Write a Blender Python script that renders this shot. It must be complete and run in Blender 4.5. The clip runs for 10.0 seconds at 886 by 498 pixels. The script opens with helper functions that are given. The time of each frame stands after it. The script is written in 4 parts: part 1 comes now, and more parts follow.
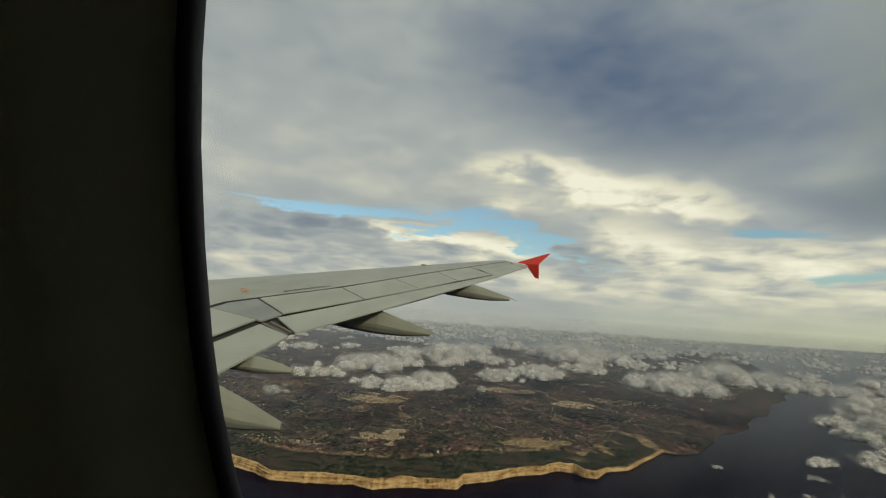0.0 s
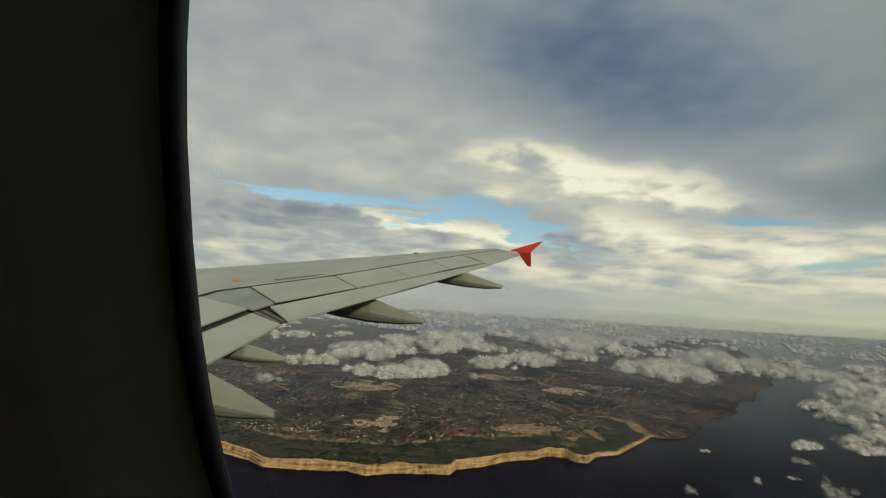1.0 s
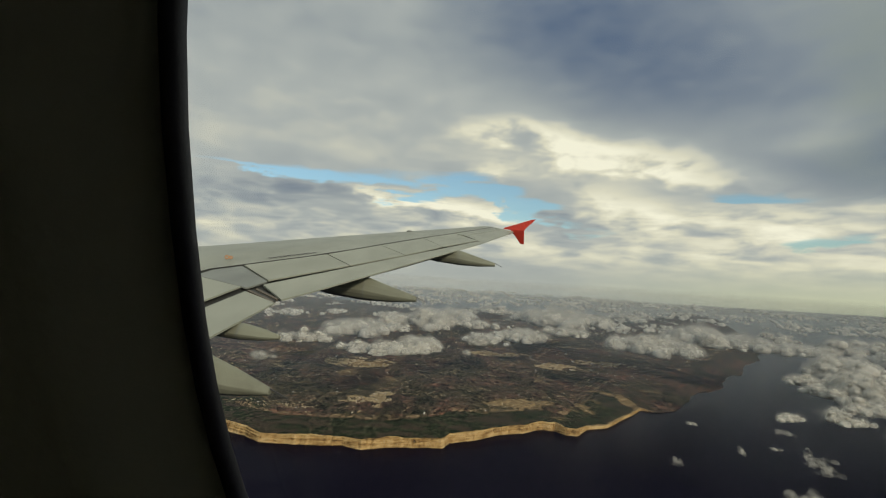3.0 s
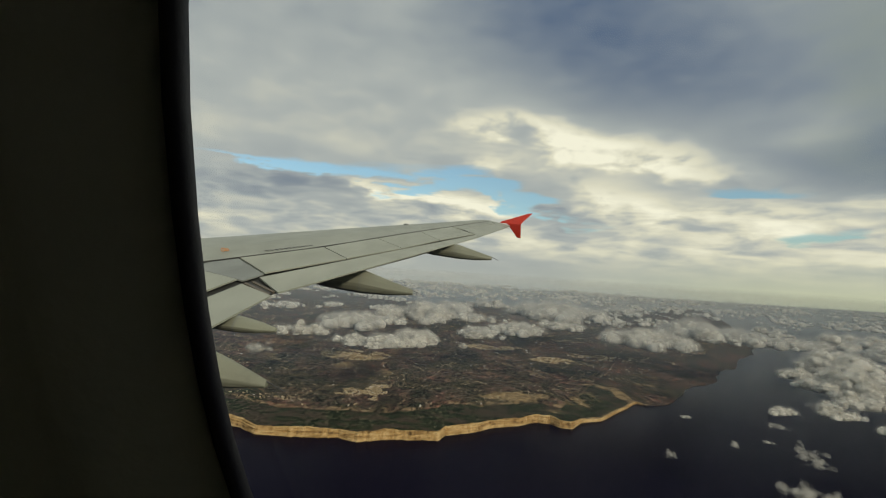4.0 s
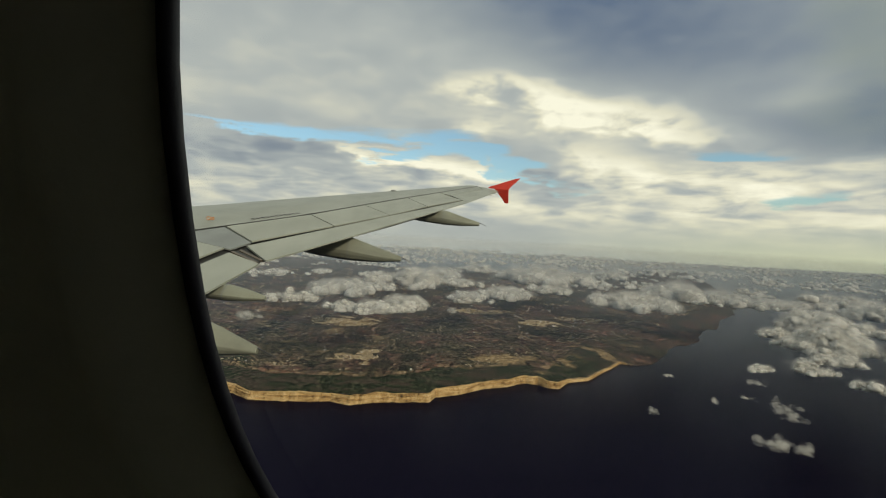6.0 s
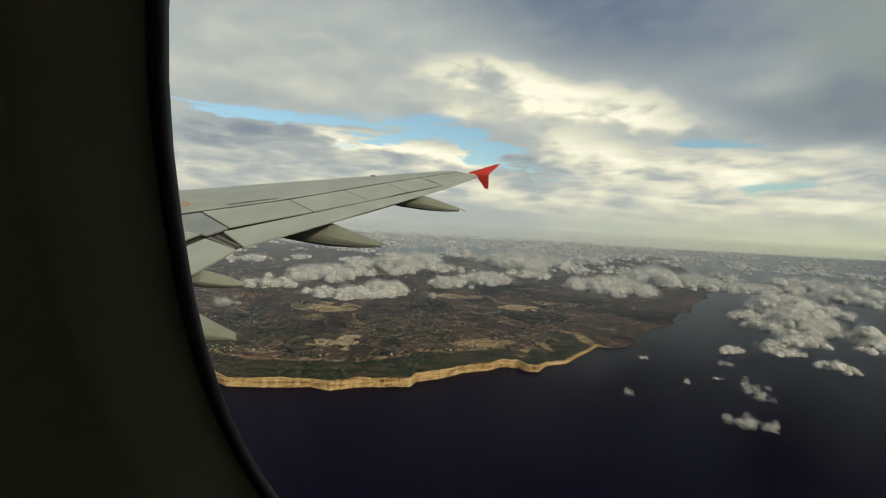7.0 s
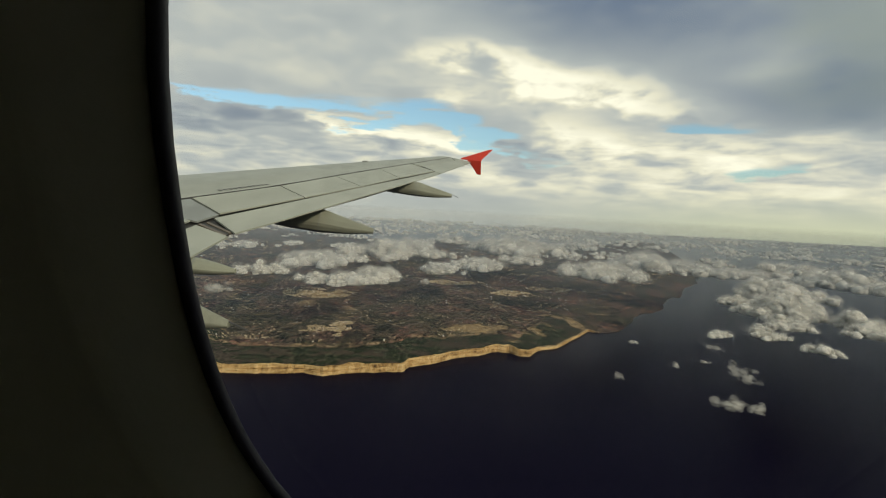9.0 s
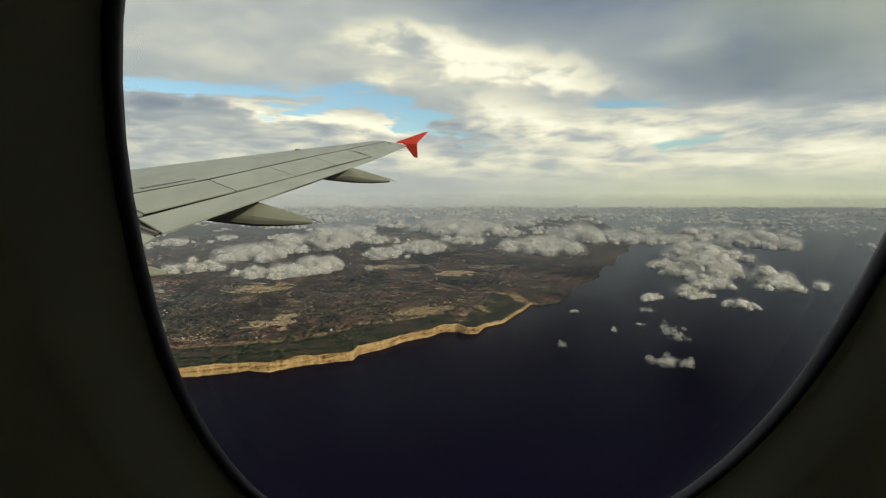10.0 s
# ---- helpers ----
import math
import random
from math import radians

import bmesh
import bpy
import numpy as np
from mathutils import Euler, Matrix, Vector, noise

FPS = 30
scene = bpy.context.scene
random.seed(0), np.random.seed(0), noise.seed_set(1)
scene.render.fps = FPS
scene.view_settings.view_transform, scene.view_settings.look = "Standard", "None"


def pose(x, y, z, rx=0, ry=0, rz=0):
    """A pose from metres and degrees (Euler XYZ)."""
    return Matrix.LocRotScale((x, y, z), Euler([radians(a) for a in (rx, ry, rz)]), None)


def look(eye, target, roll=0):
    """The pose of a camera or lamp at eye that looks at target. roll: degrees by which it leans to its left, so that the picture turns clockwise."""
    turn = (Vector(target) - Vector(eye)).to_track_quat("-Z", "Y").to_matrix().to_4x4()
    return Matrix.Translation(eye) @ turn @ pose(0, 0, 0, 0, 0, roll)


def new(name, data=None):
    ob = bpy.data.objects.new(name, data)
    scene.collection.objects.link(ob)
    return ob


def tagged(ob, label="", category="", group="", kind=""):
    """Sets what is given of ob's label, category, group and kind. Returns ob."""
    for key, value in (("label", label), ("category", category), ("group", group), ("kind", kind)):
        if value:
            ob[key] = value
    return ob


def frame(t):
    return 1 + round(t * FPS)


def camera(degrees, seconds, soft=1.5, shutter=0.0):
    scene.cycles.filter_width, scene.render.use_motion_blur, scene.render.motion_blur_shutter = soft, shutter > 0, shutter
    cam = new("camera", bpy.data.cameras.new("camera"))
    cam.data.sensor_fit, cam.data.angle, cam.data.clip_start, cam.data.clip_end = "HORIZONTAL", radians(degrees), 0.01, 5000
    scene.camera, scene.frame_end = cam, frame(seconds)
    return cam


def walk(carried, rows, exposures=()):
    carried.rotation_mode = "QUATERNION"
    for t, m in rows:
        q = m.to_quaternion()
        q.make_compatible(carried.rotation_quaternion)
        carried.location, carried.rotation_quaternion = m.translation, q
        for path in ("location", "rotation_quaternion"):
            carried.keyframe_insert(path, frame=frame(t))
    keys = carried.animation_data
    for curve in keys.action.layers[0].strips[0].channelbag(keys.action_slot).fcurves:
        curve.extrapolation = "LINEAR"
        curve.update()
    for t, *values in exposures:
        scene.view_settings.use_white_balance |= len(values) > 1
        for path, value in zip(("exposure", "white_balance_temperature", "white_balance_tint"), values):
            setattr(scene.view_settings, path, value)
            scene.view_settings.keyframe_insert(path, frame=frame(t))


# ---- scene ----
cam = camera(84.6, 10.0, 1.15)
scene.cycles.transparent_max_bounces = 32
EYE = 150.0
# seconds, then the eye's shift in metres and yaw, pitch, roll in degrees
ROWS = [
    (0.0, -0.0034, 0.0200, -0.0082, 2.467, 6.977, -3.836),
    (0.5, -0.0044, 0.0230, -0.0078, 2.512, 6.630, -3.530),
    (1.0, -0.0041, 0.0221, -0.0064, 1.482, 5.643, -3.638),
    (1.5, -0.0058, 0.0230, -0.0066, 1.497, 4.353, -3.819),
    (2.0, -0.0065, 0.0223, -0.0069, 0.962, 3.761, -3.751),
    (2.5, -0.0066, 0.0206, -0.0034, 0.751, 3.499, -3.523),
    (4.0, -0.0107, 0.0263, -0.0054, 0.055, 2.351, -3.743),
    (4.5, -0.0134, 0.0279, -0.0046, 0.258, 2.138, -3.739),
    (5.0, -0.0102, 0.0167, -0.0010, -0.039, 0.789, -4.063),
    (5.5, -0.0017, 0.0029, 0.0014, -0.407, -0.606, -3.642),
    (7.0, 0.0053, -0.0227, 0.0077, -3.925, -3.192, -3.162),
    (7.5, 0.0043, -0.0241, 0.0128, -4.168, -4.123, -3.382),
    (8.0, 0.0018, -0.0199, 0.0120, -4.259, -4.597, -3.230),
    (8.5, 0.0016, -0.0173, 0.0147, -4.305, -4.715, -3.512),
    (9.0, 0.0026, -0.0244, 0.0102, -4.922, -4.785, -3.144),
    (9.5, -0.0015, -0.0288, 0.0208, -6.903, -4.742, -1.813),
    (10.0, 0.0023, -0.0537, 0.0259, -11.750, -6.594, 0.012),
]
walk(cam, [(t, pose(x, y, EYE + z, 0, 0, yaw) @ pose(0, 0, 0, 90 + pitch, 0, 0) @ pose(0, 0, 0, 0, 0, -roll)) for t, x, y, z, yaw, pitch, roll in ROWS],
     [(0.0, -0.06), (2.5, -0.02), (5.0, 0.02), (7.0, 0.14), (10.0, 0.18)])

# the aircraft's own axes (x aft, y to starboard, z up) as they lie in the world, banked
EYE0 = Vector((7.906, 1.705, 0.0))
CRAFT = Matrix.Translation((0, 0, EYE)) @ Matrix((
    (0.99643, 0.07654, 0.03552, 0), (-0.07339, 0.99385, -0.08298, 0), (-0.04166, 0.08008, 0.99592, 0), (0, 0, 0, 1))) @ Matrix.Translation(-EYE0)


# ---- node helpers ----
class Nodes:
    """Short ways to chain shader nodes."""

    def __init__(self, tree):
        self.tree = tree
        tree.nodes.clear()

    def add(self, kind, **props):
        n = self.tree.nodes.new("ShaderNode" + kind)
        for k, val in props.items():
            setattr(n, k, val)
        return n

    def put(self, socket, val):
        if isinstance(val, bpy.types.NodeSocket):
            self.tree.links.new(val, socket)
        elif val is not None:
            if socket.type == "RGBA" and len(val) == 3:
                val = (*val, 1)
            socket.default_value = val

    def math(self, op, a, b=None, c=None, clamp=False):
        n = self.add("Math", operation=op, use_clamp=clamp)
        for s, val in zip(n.inputs, (a, b, c)):
            self.put(s, val)
        return n.outputs[0]

    def mix(self, fac, a, b, blend="MIX"):
        n = self.add("Mix", data_type="RGBA", blend_type=blend)
        self.put(n.inputs[0], fac), self.put(n.inputs[6], a), self.put(n.inputs[7], b)
        return n.outputs[2]

    def noise(self, vec, scale, detail=4, rough=0.55, warp=0.0):
        n = self.add("TexNoise")
        self.put(n.inputs["Vector"], vec)
        n.inputs["Scale"].default_value, n.inputs["Detail"].default_value = scale, detail
        n.inputs["Roughness"].default_value, n.inputs["Distortion"].default_value = rough, warp
        return n.outputs["Fac"]

    def voronoi(self, vec, scale, out="Color", feature="F1"):
        n = self.add("TexVoronoi", feature=feature)
        self.put(n.inputs["Vector"], vec)
        n.inputs["Scale"].default_value = scale
        return n.outputs[out]

    def ramp(self, fac, *stops):
        n = self.add("ValToRGB")
        self.put(n.inputs[0], fac)
        e = n.color_ramp.elements
        while len(e) < len(stops):
            e.new(0.5)
        for el, (p, c) in zip(e, stops):
            el.position, el.color = p, (*c, 1) if len(c) == 3 else c
        return n.outputs[0]

    def step(self, val, lo, hi):
        n = self.add("MapRange", interpolation_type="SMOOTHSTEP")
        for s, x in zip(n.inputs, (val, lo, hi, 0.0, 1.0)):
            self.put(s, x)
        return n.outputs[0]

    def scaled(self, vec, x, y, z):
        n = self.add("Mapping")
        self.put(n.inputs[0], vec)
        n.inputs["Scale"].default_value = (x, y, z)
        return n.outputs[0]

    def bump(self, height, strength, distance):
        n = self.add("Bump")
        n.inputs["Strength"].default_value, n.inputs["Distance"].default_value = strength, distance
        self.put(n.inputs["Height"], height)
        return n.outputs[0]

    def surface(self, colour, rough=0.5, metal=0.0, normal=None, spec=0.5, **more):
        p = self.add("BsdfPrincipled")
        self.put(p.inputs["Base Color"], colour), self.put(p.inputs["Roughness"], rough), self.put(p.inputs["Metallic"], metal)
        self.put(p.inputs["Specular IOR Level"], spec)
        if normal is not None:
            self.put(p.inputs["Normal"], normal)
        for k, val in more.items():
            self.put(p.inputs[k.replace("_", " ")], val)
        self.out(p.outputs[0])
        return p

    def out(self, shader, kind="OutputMaterial"):
        o = self.add(kind)
        self.tree.links.new(shader, o.inputs["Surface"])


def material(name):
    m = bpy.data.materials.new(name)
    m.use_nodes = True
    return m, Nodes(m.node_tree)


# ---- sky ----
def make_sky():
    w = bpy.data.worlds.new("sky")
    scene.world = w
    w.use_nodes = True
    n = Nodes(w.node_tree)
    d = n.add("TexCoord").outputs["Generated"]
    sep = n.add("SeparateXYZ")
    n.put(sep.inputs[0], d)
    x, y, z = sep.outputs
    az = n.math("MULTIPLY", n.math("ARCTAN2", x, y), 57.2958)
    el = n.math("MULTIPLY", n.math("ARCSINE", z), 57.2958)
    # the cloud deck seen in perspective: finer and flatter towards the horizon
    lift = n.math("ADD", n.math("ABSOLUTE", z), 0.13)
    comb = n.add("CombineXYZ")
    n.put(comb.inputs[0], n.math("DIVIDE", x, lift)), n.put(comb.inputs[1], n.math("DIVIDE", y, lift))
    deck = comb.outputs[0]
    comb2 = n.add("CombineXYZ")
    n.put(comb2.inputs[0], n.math("MULTIPLY", az, 0.1)), n.put(comb2.inputs[1], n.math("MULTIPLY", el, 0.2))
    face = comb2.outputs[0]
    big = n.noise(deck, 0.5, 5, 0.5, 0.2)
    fine = n.noise(deck, 1.5, 7, 0.55, 0.4)
    puff = n.noise(face, 0.9, 7, 0.52, 0.3)
    curl = n.noise(n.scaled(face, 1, 1.15, 1), 2.0, 7, 0.52, 0.25)
    roll = n.noise(n.scaled(face, 1, 2.3, 1), 1.7, 8, 0.55, 0.35)
    wisp = n.noise(n.scaled(face, 0.55, 2.2, 1), 1.8, 9, 0.6, 0.5)

    def off(v, k):
        return n.math("MULTIPLY", n.math("SUBTRACT", v, 0.5), k)

    def total(*parts):
        s = parts[0]
        for p in parts[1:]:
            s = n.math("ADD", s, p)
        return s

    wide = (n.math("ADD", az, total(off(puff, 14.0), off(curl, 8.0))), n.math("ADD", el, total(off(puff, 4.0), off(curl, 4.5))))
    thin = (n.math("ADD", az, off(curl, 10.0)), n.math("ADD", el, total(off(curl, 2.4), off(wisp, 2.6))))

    soft = (n.math("ADD", az, off(big, 20.0)), n.math("ADD", el, total(off(big, 8.0), off(puff, 4.0))))

    def blob(at, a, e, sa, se, slope=0.0, gain=1.0):
        da, de = n.math("SUBTRACT", at[0], a), n.math("SUBTRACT", at[1], e)
        de = n.math("SUBTRACT", de, n.math("MULTIPLY", da, slope))
        q = n.math("ADD", n.math("POWER", n.math("ABSOLUTE", n.math("DIVIDE", da, sa)), 2.0), n.math("POWER", n.math("ABSOLUTE", n.math("DIVIDE", de, se)), 2.0))
        return n.math("MULTIPLY", n.math("POWER", 2.71828, n.math("MULTIPLY", q, -1.0)), gain)

    # breaks in the deck, its sunlit edges and its thick dark part
    gap = total(blob(thin, -23, 10.6, 6, 0.5), blob(thin, -15, 10.5, 5, 0.85), blob(thin, -6.5, 10.2, 5, 1.5, -0.02), blob(thin, 0.5, 10.9, 4.5, 1.4, 0.08), blob(thin, 6.5, 9.6, 2.8, 1.6, -0.3),
                blob(thin, 10.5, 8.2, 3, 1.4, -0.2), blob(thin, 14.5, 6.2, 4, 0.7, -0.1, 0.65), blob(thin, 31.5, 9.4, 4.5, 0.8, -0.03, 0.85), blob(thin, 38.5, 5.3, 4, 0.7, 0.15, 0.85))
    bright = total(blob(wide, 7.5, 17.3, 4.5, 1.5, -0.05, 0.75), blob(wide, 13.5, 15.8, 5, 2.2, -0.1, 0.8), blob(wide, 20.5, 14.0, 6.5, 2.0, -0.12, 0.95), blob(wide, 28, 12.2, 5.5, 1.5, -0.15, 0.5),
                   blob(wide, 18, 10.4, 3.5, 1.1, -0.1, 0.45), blob(wide, 23, 8.4, 5, 1.3, -0.1, 0.55), blob(wide, 36, 6.8, 5, 1.3, 0.0, 0.45), blob(soft, 38.5, 15.0, 5, 2.0, 0.1, 0.35),
                   blob(thin, -8.5, 8.9, 4, 0.45, -0.14, 0.75), blob(thin, -2, 8.3, 5, 0.75, -0.1, 0.8), blob(thin, 4.5, 7.4, 4, 1.0, -0.1, 0.75), blob(wide, 6, 12.8, 3.2, 1.2, 0.0, 0.5))
    dark = total(blob(soft, 25, 22.5, 15, 6.8, -0.2, 1.0), blob(soft, 13, 29, 13, 6, -0.1, 0.8), blob(soft, 42, 11.5, 8, 4.5, -0.1, 0.75), blob(wide, -20, 8.4, 9, 1.0, -0.04, 0.42), blob(wide, 12.5, 5.9, 6, 0.9, -0.05, 0.4))
    dark = n.math("SUBTRACT", 1.0, n.math("POWER", 2.71828, n.math("MULTIPLY", dark, n.math("ADD", off(fine, 1.2), -1.25))))
    lower = n.math("MULTIPLY", n.step(el, 10.5, 7.5), n.step(el, 0.0, 3.5))
    tone = total(off(big, 0.16), off(puff, 0.20), off(curl, 0.16), off(fine, 0.12), n.math("MULTIPLY", lower, total(off(roll, 0.60), off(curl, 0.25), 0.03, n.math("MULTIPLY", n.step(az, -6.0, 10.0), 0.10))), 0.405,
                 n.math("MULTIPLY", n.step(el, 8.0, 15.0), 0.03), n.math("MULTIPLY", n.step(el, 15.0, 26.0), -0.06),
                 n.math("MULTIPLY", bright, n.math("ADD", total(off(curl, 0.55), off(puff, 0.55)), 0.32)), n.math("MULTIPLY", dark, -0.385))
    cloud = n.ramp(tone, (0.02, (0.112, 0.160, 0.245)), (0.28, (0.315, 0.355, 0.375)), (0.42, (0.455, 0.485, 0.465)), (0.57, (0.77, 0.745, 0.585)), (0.74, (1.0, 0.965, 0.77)))
    grey = n.math("MULTIPLY", n.math("MULTIPLY", n.step(wide[0], 33.0, 47.0), n.step(el, 7.0, 14.0)), 0.6)
    cloud = n.mix(grey, cloud, (0.22, 0.265, 0.235))
    low = n.step(el, 4.5, -1.5)
    side = n.step(az, 5.0, 45.0)
    cloud = n.mix(n.math("MULTIPLY", low, 0.7), cloud, n.mix(side, (0.44, 0.46, 0.41), (0.66, 0.67, 0.40)))
    sky = n.add("TexSky", sky_type="NISHITA", sun_disc=False, sun_elevation=radians(27), sun_rotation=radians(137))
    air = n.mix(1.0, sky.outputs[0], (0.108, 0.128, 0.124), "MULTIPLY")
    hole = n.math("MULTIPLY", n.step(n.math("ADD", gap, total(off(wisp, 3.4), off(curl, 1.4))), 0.30, 1.0), 0.94)
    hole = n.math("MULTIPLY", hole, n.step(gap, 0.06, 0.32))
    col = n.mix(hole, cloud, air)
    b = n.add("Background")
    n.put(b.inputs[0], col)
    b.inputs[1].default_value = 1.0
    n.out(b.outputs[0], "OutputWorld")


make_sky()
sun = new("sun", bpy.data.lights.new("sun", "SUN"))
sun.data.energy, sun.data.angle, sun.data.color = 1.5, radians(4), (1.0, 0.885, 0.71)
sun.matrix_world = look((0, 0, 400), Vector((0, 0, 400)) - Vector((0.60, -0.66, 0.46)))


# ---- materials ----
def obj_coords(n):
    return n.add("TexCoord").outputs["Object"]


def paint(name, colour, rough=0.42, grime=0.12, scale=3.0):
    m, n = material(name)
    c = obj_coords(n)
    a = n.noise(n.scaled(c, 1, 0.35, 1), scale, 6, 0.6)
    b = n.noise(c, scale * 14, 3, 0.6)
    dirt = n.math("ADD", n.math("MULTIPLY", a, 0.7), n.math("MULTIPLY", b, 0.3))
    col = n.mix(n.step(dirt, 0.35, 0.7), colour, tuple(v * (1 - grime * 2) for v in colour))
    n.surface(col, n.math("ADD", n.math("MULTIPLY", a, 0.2), rough - 0.1), 0.0, n.bump(b, 0.05, 0.01), 0.4)
    return m


GREY = paint("wing_grey_paint", (0.44, 0.45, 0.365))
PANEL = paint("wing_panel_paint", (0.48, 0.49, 0.395))
FIXED = paint("wing_fixed_panel_paint", (0.33, 0.345, 0.31))
FAIR = paint("fairing_paint", (0.33, 0.335, 0.25), 0.45, 0.16, 2.0)
DARK = paint("gap_dark_metal", (0.06, 0.06, 0.055), 0.6)
RED = paint("red_paint", (0.66, 0.055, 0.032), 0.35, 0.08, 4.0)
BRONZE = paint("flap_seal_bronze", (0.20, 0.165, 0.12), 0.5)
ORANGE = paint("orange_paint", (0.66, 0.24, 0.03), 0.5, 0.1)
INK = paint("stencil_ink", (0.10, 0.10, 0.10), 0.6)
LINER = paint("cabin_liner_plastic", (0.80, 0.79, 0.68), 0.6, 0.03, 8.0)
RUBBER = paint("black_rubber_seal", (0.026, 0.023, 0.036), 0.55, 0.2, 30.0)
SKIN = paint("white_fuselage_paint", (0.7, 0.7, 0.7), 0.35)
WHITEWASH = paint("whitewashed_stone", (0.8, 0.76, 0.66), 0.8, 0.08)


def make_pane():
    m, n = material("window_acrylic")
    tr = n.add("BsdfTransparent")
    tr.inputs[0].default_value = (0.97, 0.975, 0.97, 1)
    gl = n.add("BsdfGlossy")
    gl.inputs["Roughness"].default_value = 0.02
    mx = n.add("MixShader")
    n.put(mx.inputs[0], 0.02), n.put(mx.inputs[1], tr.outputs[0]), n.put(mx.inputs[2], gl.outputs[0])
    n.out(mx.outputs[0])
    return m


PANE = make_pane()


def make_sea():
    m, n = material("sea_water")
    c = obj_coords(n)
    big = n.noise(c, 0.004, 5, 0.6, 0.6)
    rip = n.noise(n.scaled(c, 1, 2, 1), 0.35, 6, 0.65)
    col = n.ramp(big, (0.3, (0.0046, 0.0038, 0.0125)), (0.7, (0.0075, 0.0062, 0.018)))
    n.surface(col, 0.2, 0.0, n.bump(rip, 0.2, 1.0), 0.009, Specular_Tint=(0.50, 0.58, 0.95))
    return m


def make_land():
    """Fields, scrub slopes, scarps and bare stone: where each lies is stored on the mesh."""
    m, n = material("island_fields")
    c = obj_coords(n)

    def stored(name):
        return n.add("Attribute", attribute_name=name).outputs["Fac"]

    def ragged(mask, wave, k, lo=0.35, hi=0.65):
        return n.step(n.math("ADD", mask, n.math("MULTIPLY", n.math("SUBTRACT", wave, 0.5), k)), lo, hi)

    warp = n.add("TexNoise")
    n.put(warp.inputs["Vector"], c)
    warp.inputs["Scale"].default_value = 0.05
    v = n.mix(0.9, c, warp.outputs["Color"], "LINEAR_LIGHT")
    small, wide_plots = n.scaled(v, 0.24, 0.105, 1), n.scaled(v, 0.075, 0.042, 1)

    def first(colour):
        q = n.add("SeparateColor")
        n.put(q.inputs[0], colour)
        return q.outputs[0]

    plot, block_ = first(n.voronoi(small, 1.0)), first(n.voronoi(wide_plots, 1.0))
    field = n.ramp(plot, (0.0, (0.034, 0.038, 0.032)), (0.22, (0.088, 0.067, 0.061)), (0.42, (0.042, 0.054, 0.034)), (0.62, (0.112, 0.078, 0.066)), (0.8, (0.046, 0.050, 0.042)), (0.92, (0.108, 0.076, 0.070)), (1.0, (0.34, 0.25, 0.175)))
    big = n.ramp(block_, (0.0, (0.050, 0.062, 0.036)), (0.35, (0.096, 0.070, 0.060)), (0.6, (0.058, 0.066, 0.044)), (0.85, (0.128, 0.088, 0.070)), (1.0, (0.088, 0.078, 0.060)))
    col = n.mix(0.45, field, big)
    col = n.mix(1.0, col, n.ramp(n.noise(n.scaled(c, 1, 0.7, 1), 0.022, 6, 0.65, 0.6), (0.40, (0.50, 0.62, 0.52)), (0.5, (1.0, 0.95, 0.92)), (0.60, (1.5, 1.18, 1.05))), "MULTIPLY")
    region = n.noise(c, 0.011, 5, 0.6, 0.4)
    shrub = n.ramp(n.noise(n.scaled(c, 1, 0.5, 1), 0.30, 7, 0.75), (0.3, (0.024, 0.030, 0.018)), (0.55, (0.056, 0.062, 0.036)), (0.75, (0.17, 0.135, 0.092)))
    col = n.mix(n.math("MULTIPLY", n.step(region, 0.47, 0.60), 0.85), col, shrub)
    mott = n.noise(n.scaled(c, 1.0, 0.5, 1), 0.24, 9, 0.78)
    col = n.mix(1.0, col, n.ramp(mott, (0.42, (0.17, 0.19, 0.21)), (0.5, (0.74, 0.67, 0.70)), (0.56, (2.2, 1.8, 1.65))), "MULTIPLY")
    # rubble walls and tracks between plots
    edge = n.voronoi(small, 1.0, "Distance", "DISTANCE_TO_EDGE")
    track = n.math("MULTIPLY", n.step(edge, 0.07, 0.03), n.step(n.noise(c, 0.06, 3), 0.46, 0.62))
    col = n.mix(n.math("MULTIPLY", track, 0.4), col, (0.24, 0.185, 0.13))
    lane = n.math("MULTIPLY", n.step(n.voronoi(wide_plots, 0.6, "Distance", "DISTANCE_TO_EDGE"), 0.030, 0.012), n.step(n.noise(c, 0.03, 3), 0.42, 0.55))
    col = n.mix(n.math("MULTIPLY", lane, 0.45), col, (0.34, 0.26, 0.19))
    # bare limestone in the fields
    bare = n.step(n.noise(n.scaled(c, 1, 0.6, 1), 0.07, 9, 0.78, 0.5), 0.57, 0.64)
    col = n.mix(n.math("MULTIPLY", bare, 0.65), col, (0.34, 0.235, 0.14))
    # the green slope behind the cliffs
    fine = n.noise(n.scaled(c, 1, 0.6, 1), 0.26, 9, 0.80)
    green = n.ramp(fine, (0.42, (0.008, 0.013, 0.007)), (0.50, (0.024, 0.034, 0.017)), (0.56, (0.062, 0.072, 0.040)), (0.62, (0.24, 0.19, 0.125)))
    brown = n.ramp(n.noise(c, 0.4, 7, 0.7), (0.42, (0.036, 0.029, 0.022)), (0.58, (0.125, 0.092, 0.066)))
    slope_wave = n.noise(n.scaled(c, 0.6, 1, 1), 0.075, 9, 0.75)
    green = n.mix(n.math("MULTIPLY", n.step(slope_wave, 0.48, 0.54), 0.9), green, brown)
    col = n.mix(ragged(stored("slope"), n.noise(c, 0.09, 8, 0.7), 1.1, 0.3, 0.7), col, green)
